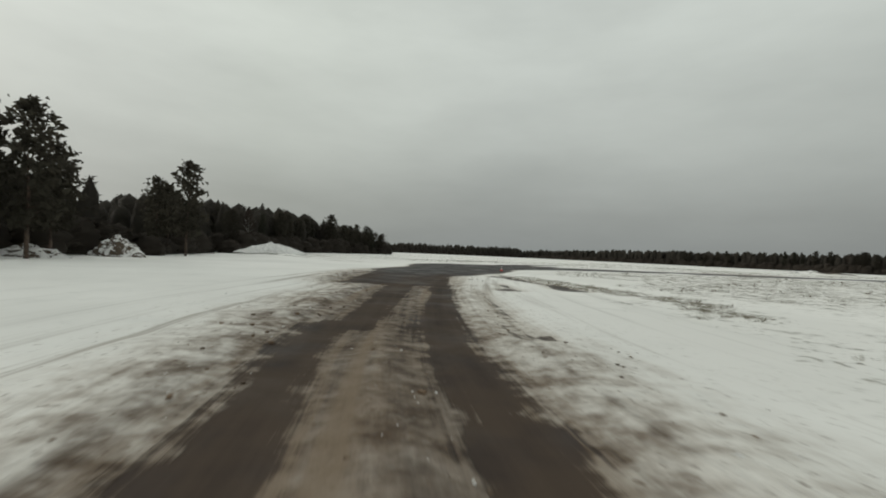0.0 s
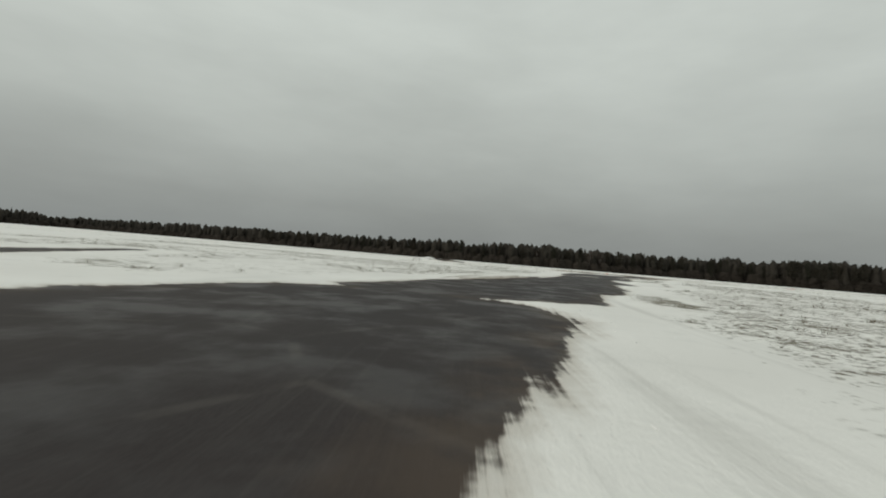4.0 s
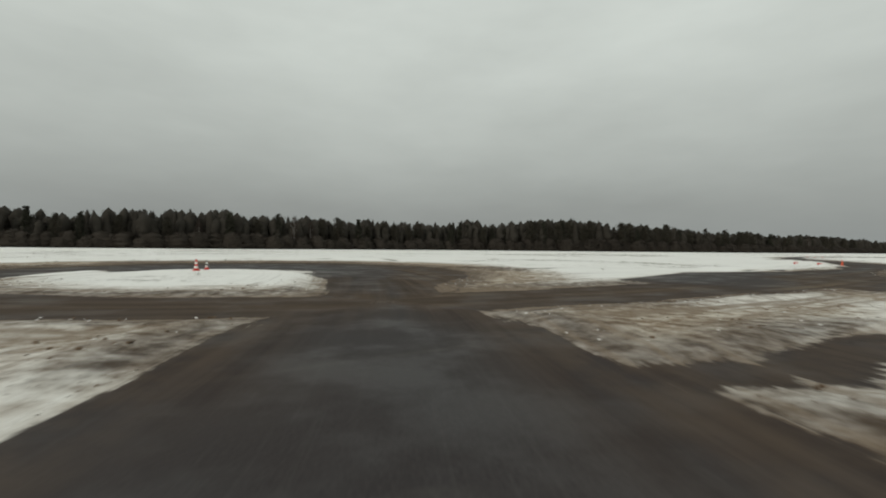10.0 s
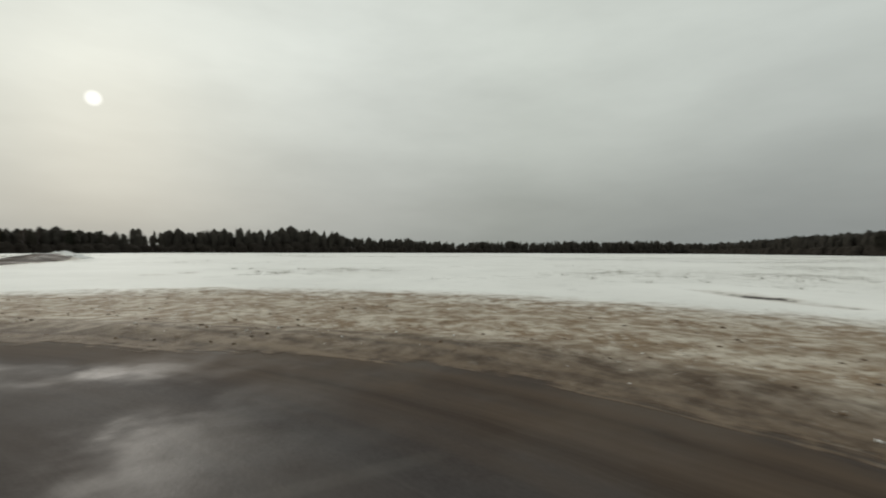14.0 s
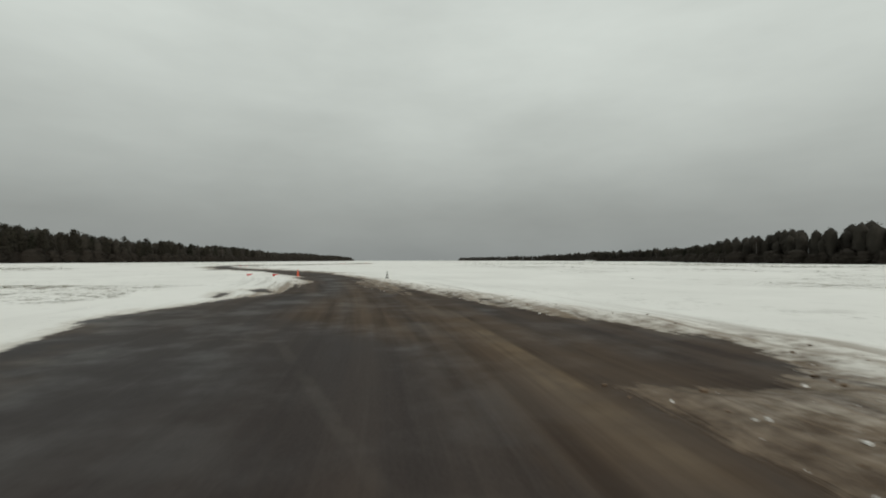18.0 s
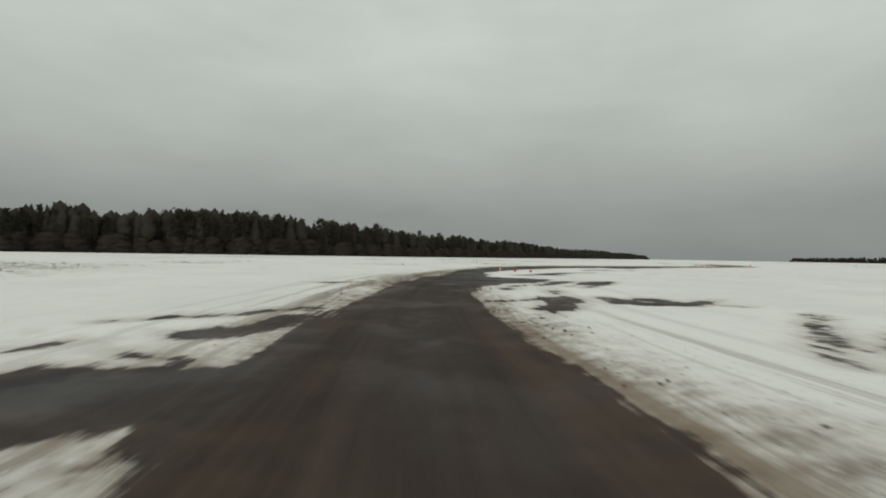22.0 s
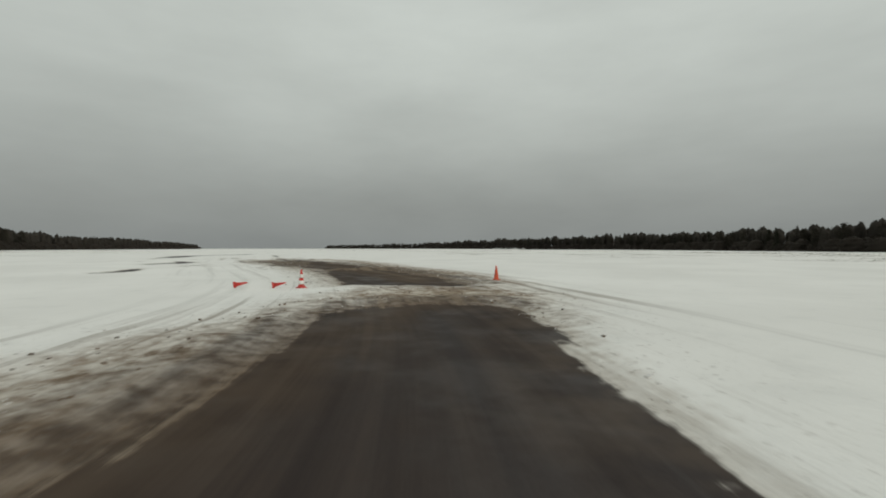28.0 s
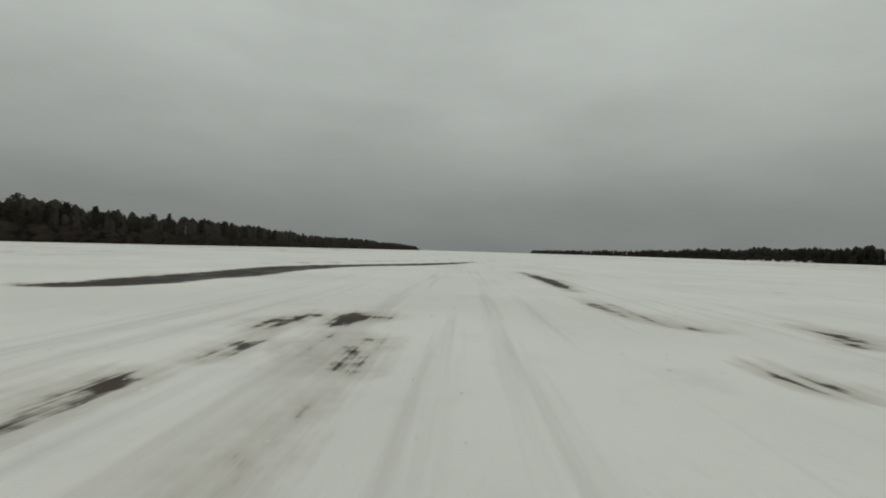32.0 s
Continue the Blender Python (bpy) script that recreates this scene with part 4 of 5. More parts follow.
stroke(bare, [(-293.6, -122.5, 0.1), (-294.2, -122.3, 0.2), (-294.9, -122.2, 0.06)], 3.0)
stroke(bare, [(-293.4, -122.2, 0.1), (-294.1, -122.1, 0.16), (-294.9, -121.9, 0.06)], 3.0)
stroke(bare, [(-294.7, -121.6, 0.06), (-295.1, -121.2, 0.18)], 3.0)
stroke(bare, [(-293.5, -120.5, 0.1), (-294.5, -120.2, 0.14)], 3.0)
stroke(bare, [(-294.9, -117.4, 0.12), (-293.3, -117.9, 0.25), (-292.2, -118.3, 0.3), (-291.5, -118.4, 0.25)], 3.0)
stroke(bare, [(-294.5, -117.4, 0.08), (-293.3, -117.5, 0.16), (-292.5, -117.6, 0.22), (-291.5, -117.8, 0.25)], 3.0)
stroke(bare, [(-295.4, -115.4, 0.1), (-294.7, -115.1, 0.25), (-293.6, -115.2, 0.2), (-292.4, -115.4, 0.14), (-291.7, -115.5, 0.14)], 3.0)
stroke(bare, [(-297.1, -121.4, 0.05), (-299.8, -120.8, 0.1), (-302.0, -120.1, 0.05)], 3.0)
stroke(bare, [(-298.8, -125.7, 0.05), (-301.9, -125.1, 0.08)], 3.0)
stroke(bare, [(-297.3, -122.9, 0.08), (-300.0, -122.5, 0.14), (-302.6, -121.9, 0.1)], 3.0)
stroke(bare, [(-304.9, -129.3, 0.1), (-308.0, -128.3, 0.3), (-309.1, -127.1, 0.1)], 3.0)
stroke(bare, [(-304.7, -121.0, 0.05), (-306.0, -120.8, 0.2), (-306.7, -120.3, 0.05)], 3.0)
stroke(bare, [(-305.6, -119.9, 0.15), (-306.4, -119.4, 0.45)], 3.0)
stroke(bare, [(-302.5, -119.9, 0.1), (-303.3, -119.8, 0.14), (-304.3, -119.4, 0.08)], 3.0)
stroke(bare, [(-303.3, -121.3, 0.08), (-304.3, -121.0, 0.12)], 3.0)
stroke(bare, [(-302.6, -120.4, 0.1), (-303.8, -120.2, 0.16), (-304.8, -119.8, 0.1)], 3.0)
stroke(bare, [(-309.7, -112.8, 0.1), (-306.8, -113.6, 0.2), (-305.2, -113.7, 0.2), (-304.4, -113.4, 0.08)], 3.0)
stroke(bare, [(-302.1, -115.0, 0.08), (-301.5, -115.1, 0.14), (-301.1, -115.1, 0.06)], 3.0)
stroke(bare, [(-304.6, -111.1, 0.1), (-303.8, -111.3, 0.3), (-303.0, -112.0, 0.08)], 3.0)
stroke(bare, [(-326.4, -107.4, 0.1), (-317.9, -109.7, 0.35), (-312.0, -111.7, 0.1)], 3.0)
stroke(bare, [(-312.8, -127.9, 0.4), (-313.4, -126.5, 1), (-316.2, -125.5, 1.4), (-320.0, -123.9, 1.5), (-326.7, -121.9, 1.6), (-332.6, -117.4, 1.4), (-338.9, -110.8, 1.4), (-352.4, -101.3, 0.4)], 3.0)


def patches(spots):
    """Bare patches in the snow: x, y, length, half width, heading."""
    for x, y, ln, w, h in spots:
        c, s = -math.sin(radians(h)), math.cos(radians(h))
        stroke(bare, [(x - c * ln / 2, y - s * ln / 2, w * 0.25), (x - c * ln / 8, y - s * ln / 8, w), (x + c * ln / 4, y + s * ln / 4, w * 0.7), (x + c * ln / 2, y + s * ln / 2, w * 0.2)], 3.0)


patches([(-42.8, -120.6, 10, 0.35, -38), (-48.5, -126.3, 9, 0.3, -40), (-54.2, -134.1, 8, 0.3, -45), (-32.9, -107.3, 8, 0.3, -37), (-26.3, -99.3, 6, 0.25, -37)])
patches([(-44.5, -185.5, 1.6, 0.3, 90), (-47.0, -184.2, 1.2, 0.2, 153), (-91.5, -175.5, 5, 0.5, 60), (-94.0, -173.2, 5, 0.4, 75), (-90.0, -172.2, 3, 0.3, 60), (-88.0, -204.0, 10, 0.5, 105), (-99.0, -194.0, 9, 0.35, 150), (-75.0, -206.0, 8, 0.4, 80), (-66.0, -202.0, 5, 0.3, 75), (-86.0, -240.0, 12, 0.8, 158), (-95.4, -201.0, 5, 0.3, 120)])
bare = bare + 0.35 * narrow * (value_noise(XX, YY, 1.7, 14) - 0.5)
# snow left standing on the tarmac
area(bare, [(-25.3, -120.3), (-26.0, -121.5), (-27.3, -123.1), (-29.0, -124.8), (-28.3, -123.8), (-26.3, -121.4)], -1.0, 3.0)
area(bare, [(-22.8, -116.4), (-23.1, -117.0), (-23.5, -117.6), (-24.0, -118.3), (-23.8, -117.9), (-23.3, -117.1), (-22.9, -116.3)], -1.0, 3.0)
area(bare, [(-38.9, -141.0), (-39.8, -142.1), (-39.7, -141.4), (-38.9, -140.5)], -1.0, 3.0)
area(bare, [(-39.6, -139.9), (-40.2, -140.3), (-40.1, -139.8), (-39.5, -139.5)], -1.0, 3.0)
area(bare, [(-41.0, -141.2), (-42.5, -142.4), (-42.3, -141.6), (-41.0, -140.7)], -1.0, 3.0)
area(bare, [(-67.4, -151.0), (-71.0, -152.1), (-73.6, -152.3), (-71.0, -151.3), (-68.3, -150.9)], -1.0, 3.0)
area(bare, [(-73.4, -178.0), (-74.8, -181.8), (-77.0, -183.0), (-78.5, -179.7), (-77.9, -175.7), (-76.5, -172.4), (-75.4, -171.0), (-74.8, -170.2), (-74.0, -170.4), (-73.4, -171.4), (-73.1, -173.6)], -1.0, 3.0)
area(mud, [(-73.4, -178.0), (-74.8, -181.8), (-77.0, -183.0), (-78.5, -179.7), (-77.9, -175.7), (-76.5, -172.4), (-75.4, -171.0), (-74.8, -170.2), (-74.0, -170.4), (-73.4, -171.4), (-73.1, -173.6)], -1.0, 3.0)
area(bare, [(-78.8, -178.2), (-78.1, -183.3), (-78.6, -183.2), (-79.3, -181.3), (-79.7, -179.7), (-79.8, -178.5), (-79.8, -177.5)], -1.0, 3.0)
area(mud, [(-78.8, -178.2), (-78.1, -183.3), (-78.6, -183.2), (-79.3, -181.3), (-79.7, -179.7), (-79.8, -178.5), (-79.8, -177.5)], -1.0, 3.0)
area(bare, [(-79.4, -182.0), (-79.9, -181.0), (-80.3, -179.2), (-80.3, -178.5), (-80.0, -178.8), (-79.8, -180.0)], -1.0, 3.0)
area(bare, [(-65.4, -175.2), (-65.1, -172.4), (-64.8, -171.7), (-64.5, -171.8), (-63.8, -171.9), (-63.7, -173.1), (-64.2, -174.5), (-64.7, -175.8)], -1.0, 3.0)
area(bare, [(-62.8, -173.4), (-62.6, -173.2), (-63.0, -175.0), (-63.2, -175.0)], -1.0, 3.0)
area(bare, [(-63.2, -175.4), (-63.0, -175.3), (-63.2, -176.0), (-63.5, -176.3)], -1.0, 3.0)
area(bare, [(-94.4, -165.8), (-120.3, -176.1), (-144.5, -170.8), (-123.9, -159.8), (-113.7, -160.3), (-106.3, -162.5), (-102.4, -164.5), (-99.6, -165.2), (-97.7, -165.7), (-95.7, -165.5)], -1.0, 3.0)
area(bare, [(-122.0, -161.0), (-174.1, -200.6), (-171.5, -181.3), (-154.3, -165.9), (-143.9, -162.1), (-139.0, -160.4), (-133.7, -159.9), (-126.4, -158.9), (-123.7, -158.5), (-121.7, -158.1)], -1.0, 3.0)
area(bare, [(-158.4, -168.2), (-174.3, -192.0), (-175.5, -178.6), (-172.3, -169.8), (-165.2, -167.9), (-162.4, -167.1), (-160.6, -166.3), (-159.5, -166.0), (-159.1, -166.0)], -1.0, 3.0)
stroke(bare, [(-148.9, -176.7, 0.3), (-149.9, -171.6, 0.4), (-155.7, -166.3, 0.3)], 3.0)
stroke(bare, [(-161.3, -170.1, 0.1), (-162.1, -169.6, 0.2), (-162.9, -168.7, 0.25), (-164.5, -168.0, 0.2)], 3.0)
stroke(bare, [(-160.8, -168.1, 0.2), (-160.8, -167.6, 0.5), (-161.6, -167.3, 0.5), (-163.1, -167.4, 0.3)], 3.0)
stroke(bare, [(-159.4, -167.9, 0.06), (-159.2, -167.1, 0.15), (-159.0, -166.3, 0.1)], 3.0)
stroke(bare, [(-159.0, -169.1, 0.1), (-159.4, -168.9, 0.15), (-159.8, -168.6, 0.05)], 3.0)
stroke(bare, [(-153.4, -167.7, 1.2), (-154.1, -167.7, 0.8), (-155.1, -167.8, 0.4), (-155.8, -167.0, 0.15), (-157.2, -166.8, 0.1)], 3.0)
stroke(bare, [(-168.5, -160.4, 0.1), (-170.5, -159.1, 0.4), (-168.9, -158.7, 0.5), (-170.9, -157.1, 0.1)], 3.0)
stroke(bare, [(-166.1, -162.8, 0.1), (-166.8, -162.1, 0.5), (-170.5, -161.8, 0.2)], 3.0)
stroke(bare, [(-167.2, -156.1, 0.08), (-164.6, -157.3, 0.14), (-163.3, -157.7, 0.16), (-162.5, -157.6, 0.1)], 3.0)
stroke(bare, [(-164.2, -157.6, 0.08), (-162.0, -158.5, 0.14), (-161.1, -158.7, 0.06)], 3.0)
stroke(bare, [(-332.7, -124.6, 0.2), (-338.2, -119.6, 0.4), (-365.5, -100.4, 0.2)], 3.0)
stroke(bare, [(-272.6, -125.2, 0.16), (-273.8, -125.1, 0.18), (-275.9, -124.8, 0.14)], 3.0)
stroke(bare, [(-272.5, -124.5, 0.16), (-273.7, -124.3, 0.18), (-278.0, -123.5, 0.14)], 3.0)
stroke(bare, [(-276.4, -129.3, 0.1), (-276.4, -129.0, 0.35), (-276.2, -128.7, 0.1)], 3.0)
# lines of dead grass where the meadow begins
for line in (
    [(-5.8, -77.3, 0.2), (-3.8, -74.1, 0.3), (-2.9, -72.3, 0.35), (-2.2, -70.8, 0.3)],
    [(-34.2, -116.7, 0.2), (-37.3, -115.9, 0.4), (-35.5, -113.4, 0.5), (-32.3, -112.0, 0.4), (-32.1, -111.4, 0.4)],
    [(-69.8, -150.1, 0.2), (-48.1, -133.3, 0.4), (-44.6, -130.4, 0.5), (-43.3, -129.2, 0.8), (-42.1, -128.2, 0.9)],
    [(-56.6, -140.2, 0.2), (-55.3, -138.8, 0.5), (-53.1, -137.1, 0.6), (-52.4, -136.4, 0.6), (-51.5, -135.7, 0.8)],
    [(-53.5, -137.2, 0.4), (-55.2, -136.3, 0.6), (-55.1, -135.3, 0.4)],
    [(-48.8, -132.8, 0.3), (-50.1, -130.9, 0.5), (-48.1, -128.7, 0.6), (-49.7, -127.5, 0.3)],
    [(8.2, -29.5, 0.2), (1.9, -24.2, 0.3), (-1.9, -21.2, 0.3), (-3.8, -17.4, 0.3)],
):
    stroke(tufts, line, 6.0)

lump = value_noise(XX, YY, 2.6, 3) * 0.6 + value_noise(XX, YY, 0.9, 4) * 0.4
AX, AY = 0.83 * XX + 0.56 * YY, 0.83 * YY - 0.56 * XX
wide = value_noise(AX, AY, 11.0, 5) * 0.4 + value_noise(XX, YY, 29.0, 6) * 0.35 + value_noise(AX, AY, 5.3, 8) * 0.25
grass = np.clip((wide - 0.34) * 2.6, 0.0, 1.0)
# rough meadow either side of the tarmac, smooth snow on the old runway
across = -0.956 * (XX + 78) + 0.292 * (YY + 164)
runway = np.exp(-np.square(np.clip(np.abs(0.292 * (XX + 78) + 0.956 * (YY + 164) + 14.5) - 26, 0, None) / 9.0)) * (across > 32)
grass *= 1 - 0.55 * runway
meadow = np.exp(-np.square(np.clip(np.hypot(XX + 12, YY + 74) - 40, 0, None) / 18.0))
grass = np.clip(grass + 0.5 * meadow, 0, 0.9)
grass *= np.clip((bare - 1.8) / 2.5, 0.06, 1)
grass *= np.where((XX > 2) & (YY > -36), 0.2, 1.0)
grass = np.maximum(grass, np.exp(-np.square(np.clip(tufts, 0, None) / 1.1)) * 1.25)
depth = np.clip(bare / 0.7, 0, 1)
depth = depth * depth * (3 - 2 * depth)
churned = np.clip(1.6 - mud, 0, 1) * depth
ridge = np.exp(-np.square((bare - 1.0) / 0.55)) * np.clip(1.5 - mud, 0, 1)
ZZ = depth * (0.03 + 0.04 * lump) + ridge * 0.07 * lump + churned * (0.08 * (value_noise(AX, AY, 1.0, 9) - 0.4) + 0.06 * streaks)


def rise(x, y, length, width, height, heading, seed):
    """A bank of ploughed snow as part of the sheet."""
    global ZZ
    c, s = -math.sin(radians(heading)), math.cos(radians(heading))
    u, v = (XX - x) * c + (YY - y) * s, -(XX - x) * s + (YY - y) * c
    r = np.square(u / (length / 2)) + np.square(v / (width / 2))
    ZZ = ZZ + height * np.exp(-1.6 * r) * (0.55 + 0.9 * value_noise(XX, YY, 1.7, seed))


for heap in ((48, -41.0, 20, 7, 0.6, 55, 22), (-18, -171, 20, 9, 0.75, 88, 23), (90, -62, 16, 7, 1.1, 50, 25)):
    rise(*heap)


def height_at(x, y):
    return float(ZZ[min(np.searchsorted(GY, y), len(GY) - 1), min(np.searchsorted(GX, x), len(GX) - 1)])


def build_ground():
    ny, nx = XX.shape
    idx = np.arange(nx * ny).reshape(ny, nx)
    # cells near the course keep the fine grid, the others are twice as wide
    near = AWAY[1::2, 1::2] < 11.0
    fine = np.repeat(np.repeat(near, 2, 0), 2, 1)
    cell = lambda g, k: np.stack([g[:-1:k, :-1:k][: (ny - 1) // k, : (nx - 1) // k], g[:-1:k, k::k], g[k::k, k::k], g[k::k, :-1:k]], -1)
    grids = dict(bare=bare, mud=mud, grass=grass, along=TU, beside=TV, worn=WORN)
    # along the seam the middle of a wide cell's side lies on the straight line between its ends
    side_x = near[:-1] != near[1:]
    side_y = near[:, :-1] != near[:, 1:]
    for g in [ZZ, *grids.values()]:
        mid = g[2:-2:2, 1::2]
        mid[side_x] = (0.5 * (g[2:-2:2, 0:-2:2] + g[2:-2:2, 2::2]))[side_x]
        mid = g[1::2, 2:-2:2]
        mid[side_y] = (0.5 * (g[0:-2:2, 2:-2:2] + g[2::2, 2:-2:2]))[side_y]
    verts = np.stack([XX, YY, ZZ], -1).reshape(-1, 3)
    quads = np.concatenate([cell(idx, 1)[fine], cell(idx, 2)[~near]])
    is_road = bare.ravel()[quads].sum(1) < 0.0
    made = []
    for name, pick in (("ground", ~is_road), ("road", is_road)):
        q = quads[pick]
        used, inv = np.unique(q, return_inverse=True)
        me = bpy.data.meshes.new(name)
        me.vertices.add(len(used))
        me.vertices.foreach_set("co", verts[used].ravel())
        me.loops.add(q.size)
        me.loops.foreach_set("vertex_index", inv.ravel().astype(np.int32))
        me.polygons.add(len(q))
        me.polygons.foreach_set("loop_start", np.arange(0, q.size, 4, dtype=np.int32))
        me.polygons.foreach_set("use_smooth", np.ones(len(q), bool))
        for key, grid in grids.items():
            at = me.attributes.new(key, "FLOAT", "POINT")
            at.data.foreach_set("value", grid.ravel()[used].astype(np.float32))
        me.update(calc_edges=True)
        me.materials.append(MAT_GROUND)
        made.append(new(name, me))
    tagged(made[0], "flat airfield under thin crusted snow with dead grass", "snow field", kind="structure")
    tagged(made[1], "wet dark asphalt track with brown slush along edges", "road", kind="structure")


build_ground()

# ---- trees ----


def ring_tube(bm, path, radii, sides=7):
    """A tapered tube along points, closed at both ends."""
    rings = []
    for k, (p, r) in enumerate(zip(path, radii)):
        way = Vector(path[min(k + 1, len(path) - 1)]) - Vector(path[max(k - 1, 0)])
        q = way.to_track_quat("Z", "Y")
        rings.append([bm.verts.new(Vector(p) + q @ Vector((r * math.cos(a), r * math.sin(a), 0))) for a in (2 * math.pi * i / sides for i in range(sides))])
    for a, b in zip(rings, rings[1:]):
        for i in range(sides):
            bm.faces.new((a[i], a[(i + 1) % sides], b[(i + 1) % sides], b[i]))
    bm.faces.new(rings[-1])
    bm.faces.new(rings[0][::-1])
    for f in bm.faces:
        f.smooth = True


def tuft_cloud(rnd, centres, per, spread, size, flat=0.6):
    """Many small ragged tufts round each centre: vertices and triangles."""
    verts, faces = [], []
    for cx, cy, cz, scale in centres:
        for _ in range(int(per * scale) + 1):
            p = Vector((rnd.gauss(0, 1), rnd.gauss(0, 1), rnd.gauss(0, flat))) * spread * scale
            p += Vector((cx, cy, cz))
            a = Vector((rnd.uniform(-1, 1), rnd.uniform(-1, 1), rnd.uniform(-0.7, 0.9))).normalized()
            b = a.cross(Vector((rnd.uniform(-1, 1), rnd.uniform(-1, 1), rnd.uniform(-1, 1)))).normalized()
            s = size * rnd.uniform(0.6, 1.4)
            k = len(verts)
            verts += [p - a * s * 0.5 - b * s * 0.32, p - a * s * 0.4 + b * s * 0.34, p + a * s * 0.62, p + b.cross(a) * s * 0.45]
            faces += [(k, k + 1, k + 2), (k, k + 2, k + 3)]
    return verts, faces


def make_tree(kind, height, seed):
    """A pine, spruce or leafless birch with its trunk, limbs and crown as parts."""
    rnd = random.Random(seed)
    name, label, cat = {
        "pine": ("pine_tree", "dark green pine with a reddish trunk at the forest edge", "pine tree"),
        "spruce": ("spruce_tree", "narrow dark spruce standing in the forest edge", "spruce tree"),
        "birch": ("birch_tree", "leafless birch with pale trunk among dark pines", "birch tree"),
    }[kind]
    root = tagged(new(name), label, cat, group="trees along the forest edge")
    lean = Vector((rnd.uniform(-0.03, 0.03), rnd.uniform(-0.03, 0.03), 1))
    tr = bmesh.new()
    n = 7
    base = height * 0.016
    path = [lean * (height * 0.97 * k / n) + Vector((rnd.gauss(0, 0.05), rnd.gauss(0, 0.05), -0.25 if k == 0 else 0)) for k in range(n + 1)]
    ring_tube(tr, path, [max(0.015, base * (1 - 0.93 * k / n)) for k in range(n + 1)])
    part("trunk", tr, MAT_BIRCH if kind == "birch" else MAT_BARK, root)
    limbs, centres = bmesh.new(), []
    if kind == "pine":
        lowest, count = rnd.uniform(0.18, 0.36), 44
    elif kind == "spruce":
        lowest, count = 0.08, 52
    else:
        lowest, count = 0.25, 34
    for k in range(count):
        f = lowest + (1 - lowest) * (k + rnd.random() * 0.6) / count
        z = height * min(f, 0.985)
        t = (f - lowest) / (1 - lowest)
        if kind == "pine":
            reach = height * (0.16 * math.sin(math.pi * min(1, t * 0.85 + 0.14)) ** 0.7 + 0.02) * rnd.uniform(0.55, 1.2)
            up = 0.28
        elif kind == "spruce":
            reach = height * (0.17 * (1 - t) ** 0.85 + 0.012) * rnd.uniform(0.75, 1.15)
            up = -0.12
        else:
            reach = height * 0.17 * math.sin(math.pi * min(1, t * 0.8 + 0.2)) * rnd.uniform(0.6, 1.1)
            up = 0.9
        ang = k * 2.399 + rnd.uniform(-0.4, 0.4)
        tip = Vector((math.cos(ang) * reach, math.sin(ang) * reach, z + up * reach))
        start = lean * z
        mid = start.lerp(tip, 0.55) + Vector((0, 0, 0.06 * reach))
        if k % 2 == 0 or kind == "birch":
            ring_tube(limbs, [start, mid, tip], [0.012 * reach + 0.012, 0.008 * reach + 0.008, 0.006], 4)
        centres.append((*tip, 1.0))
        centres.append((*mid, 0.8))
    centres.append((*(lean * height), 0.5))
    tagged(part("limbs", limbs, MAT_BIRCH if kind == "birch" else MAT_BARK, root), kind="stuff")
    if kind == "birch":
        v, f = tuft_cloud(rnd, centres, 16, height * 0.045, height * 0.022, 1.0)
        mat = MAT_TWIG
    else:
        v, f = tuft_cloud(rnd, centres, 9, height * (0.036 if kind == "pine" else 0.028), height * 0.046, 0.62)
        mat = MAT_NEEDLE if kind == "pine" else MAT_SPRUCE
    crown = new("crown", mesh_from("crown", v, f, mat))
    crown.parent = root
    if kind == "birch":
        tagged(crown, "fine bare reddish-brown twigs")
    return root


# edges of the woods round the field: x, y, tree height
EAST_EDGE = [(30, 10, 8), (31, -8, 8.0), (38, -20, 6.6), (52, -33, 7.2), (70, -52, 8.6), (86, -76, 10.4), (96, -98, 9.8), (104, -122, 8.2), (122, -138, 8.6), (150, -142, 9)]
NORTH_EDGE = [(-150, 700, 9), (0, 560, 8), (90, 360, 7), (100, 200, 6), (60, 90, 6), (35, 40, 8), (31, 14, 9)]
NORTH_WEST_EDGE = [(-70, 14, 12), (-150, 6, 13), (-215, 26, 12.5), (-268, 66, 12), (-318, 112, 12), (-343, 140, 12.5), (-395, 195, 13), (-470, 254, 14.5), (-585, 272, 14.5), (-790, 421, 17), (-891, 535, 20), (-1509, 808, 22), (-2193, 965, 22), (-2978, 1132, 22)]
WEST_EDGE = [(-256, -374, 17), (-311, -317, 19), (-364, -283, 21), (-390, -268, 20.5), (-440, -238, 17.5), (-496, -219, 16.5), (-559, -191, 15.5), (-660, -178, 16), (-853, -125, 16), (-1156, -22, 15.5), (-1707, 157, 15)]
SOUTH_EDGE = [(-275, -340, 16), (-252, -346, 15.5), (-165, -350, 16), (-120, -358, 15.5), (-62, -392, 15), (-20, -440, 15), (120, -560, 15), (320, -720, 15), (650, -920, 15), (1100, -1050, 16)]
FAR_GAP_EDGE = [(146, -141, 9), (184, -160, 11), (222, -222, 16), (275, -285, 13), (310, -380, 12), (320, -470, 13), (310, -560, 14), (290, -650, 15)]
EDGES = {"east": EAST_EDGE, "north": NORTH_EDGE, "north_west": NORTH_WEST_EDGE, "west": WEST_EDGE, "south": SOUTH_EDGE, "far_gap": FAR_GAP_EDGE}


def along(pts, s):
    """The place s metres along an edge, with tree height and the outward normal side."""
    for a, b in zip(pts, pts[1:]):
        d = math.hypot(b[0] - a[0], b[1] - a[1])
        if s <= d:
            f = s / d
            nx, ny = -(b[1] - a[1]) / d, (b[0] - a[0]) / d
            return tuple(a[i] + (b[i] - a[i]) * f for i in range(3)) + (nx, ny)
        s -= d
    return None


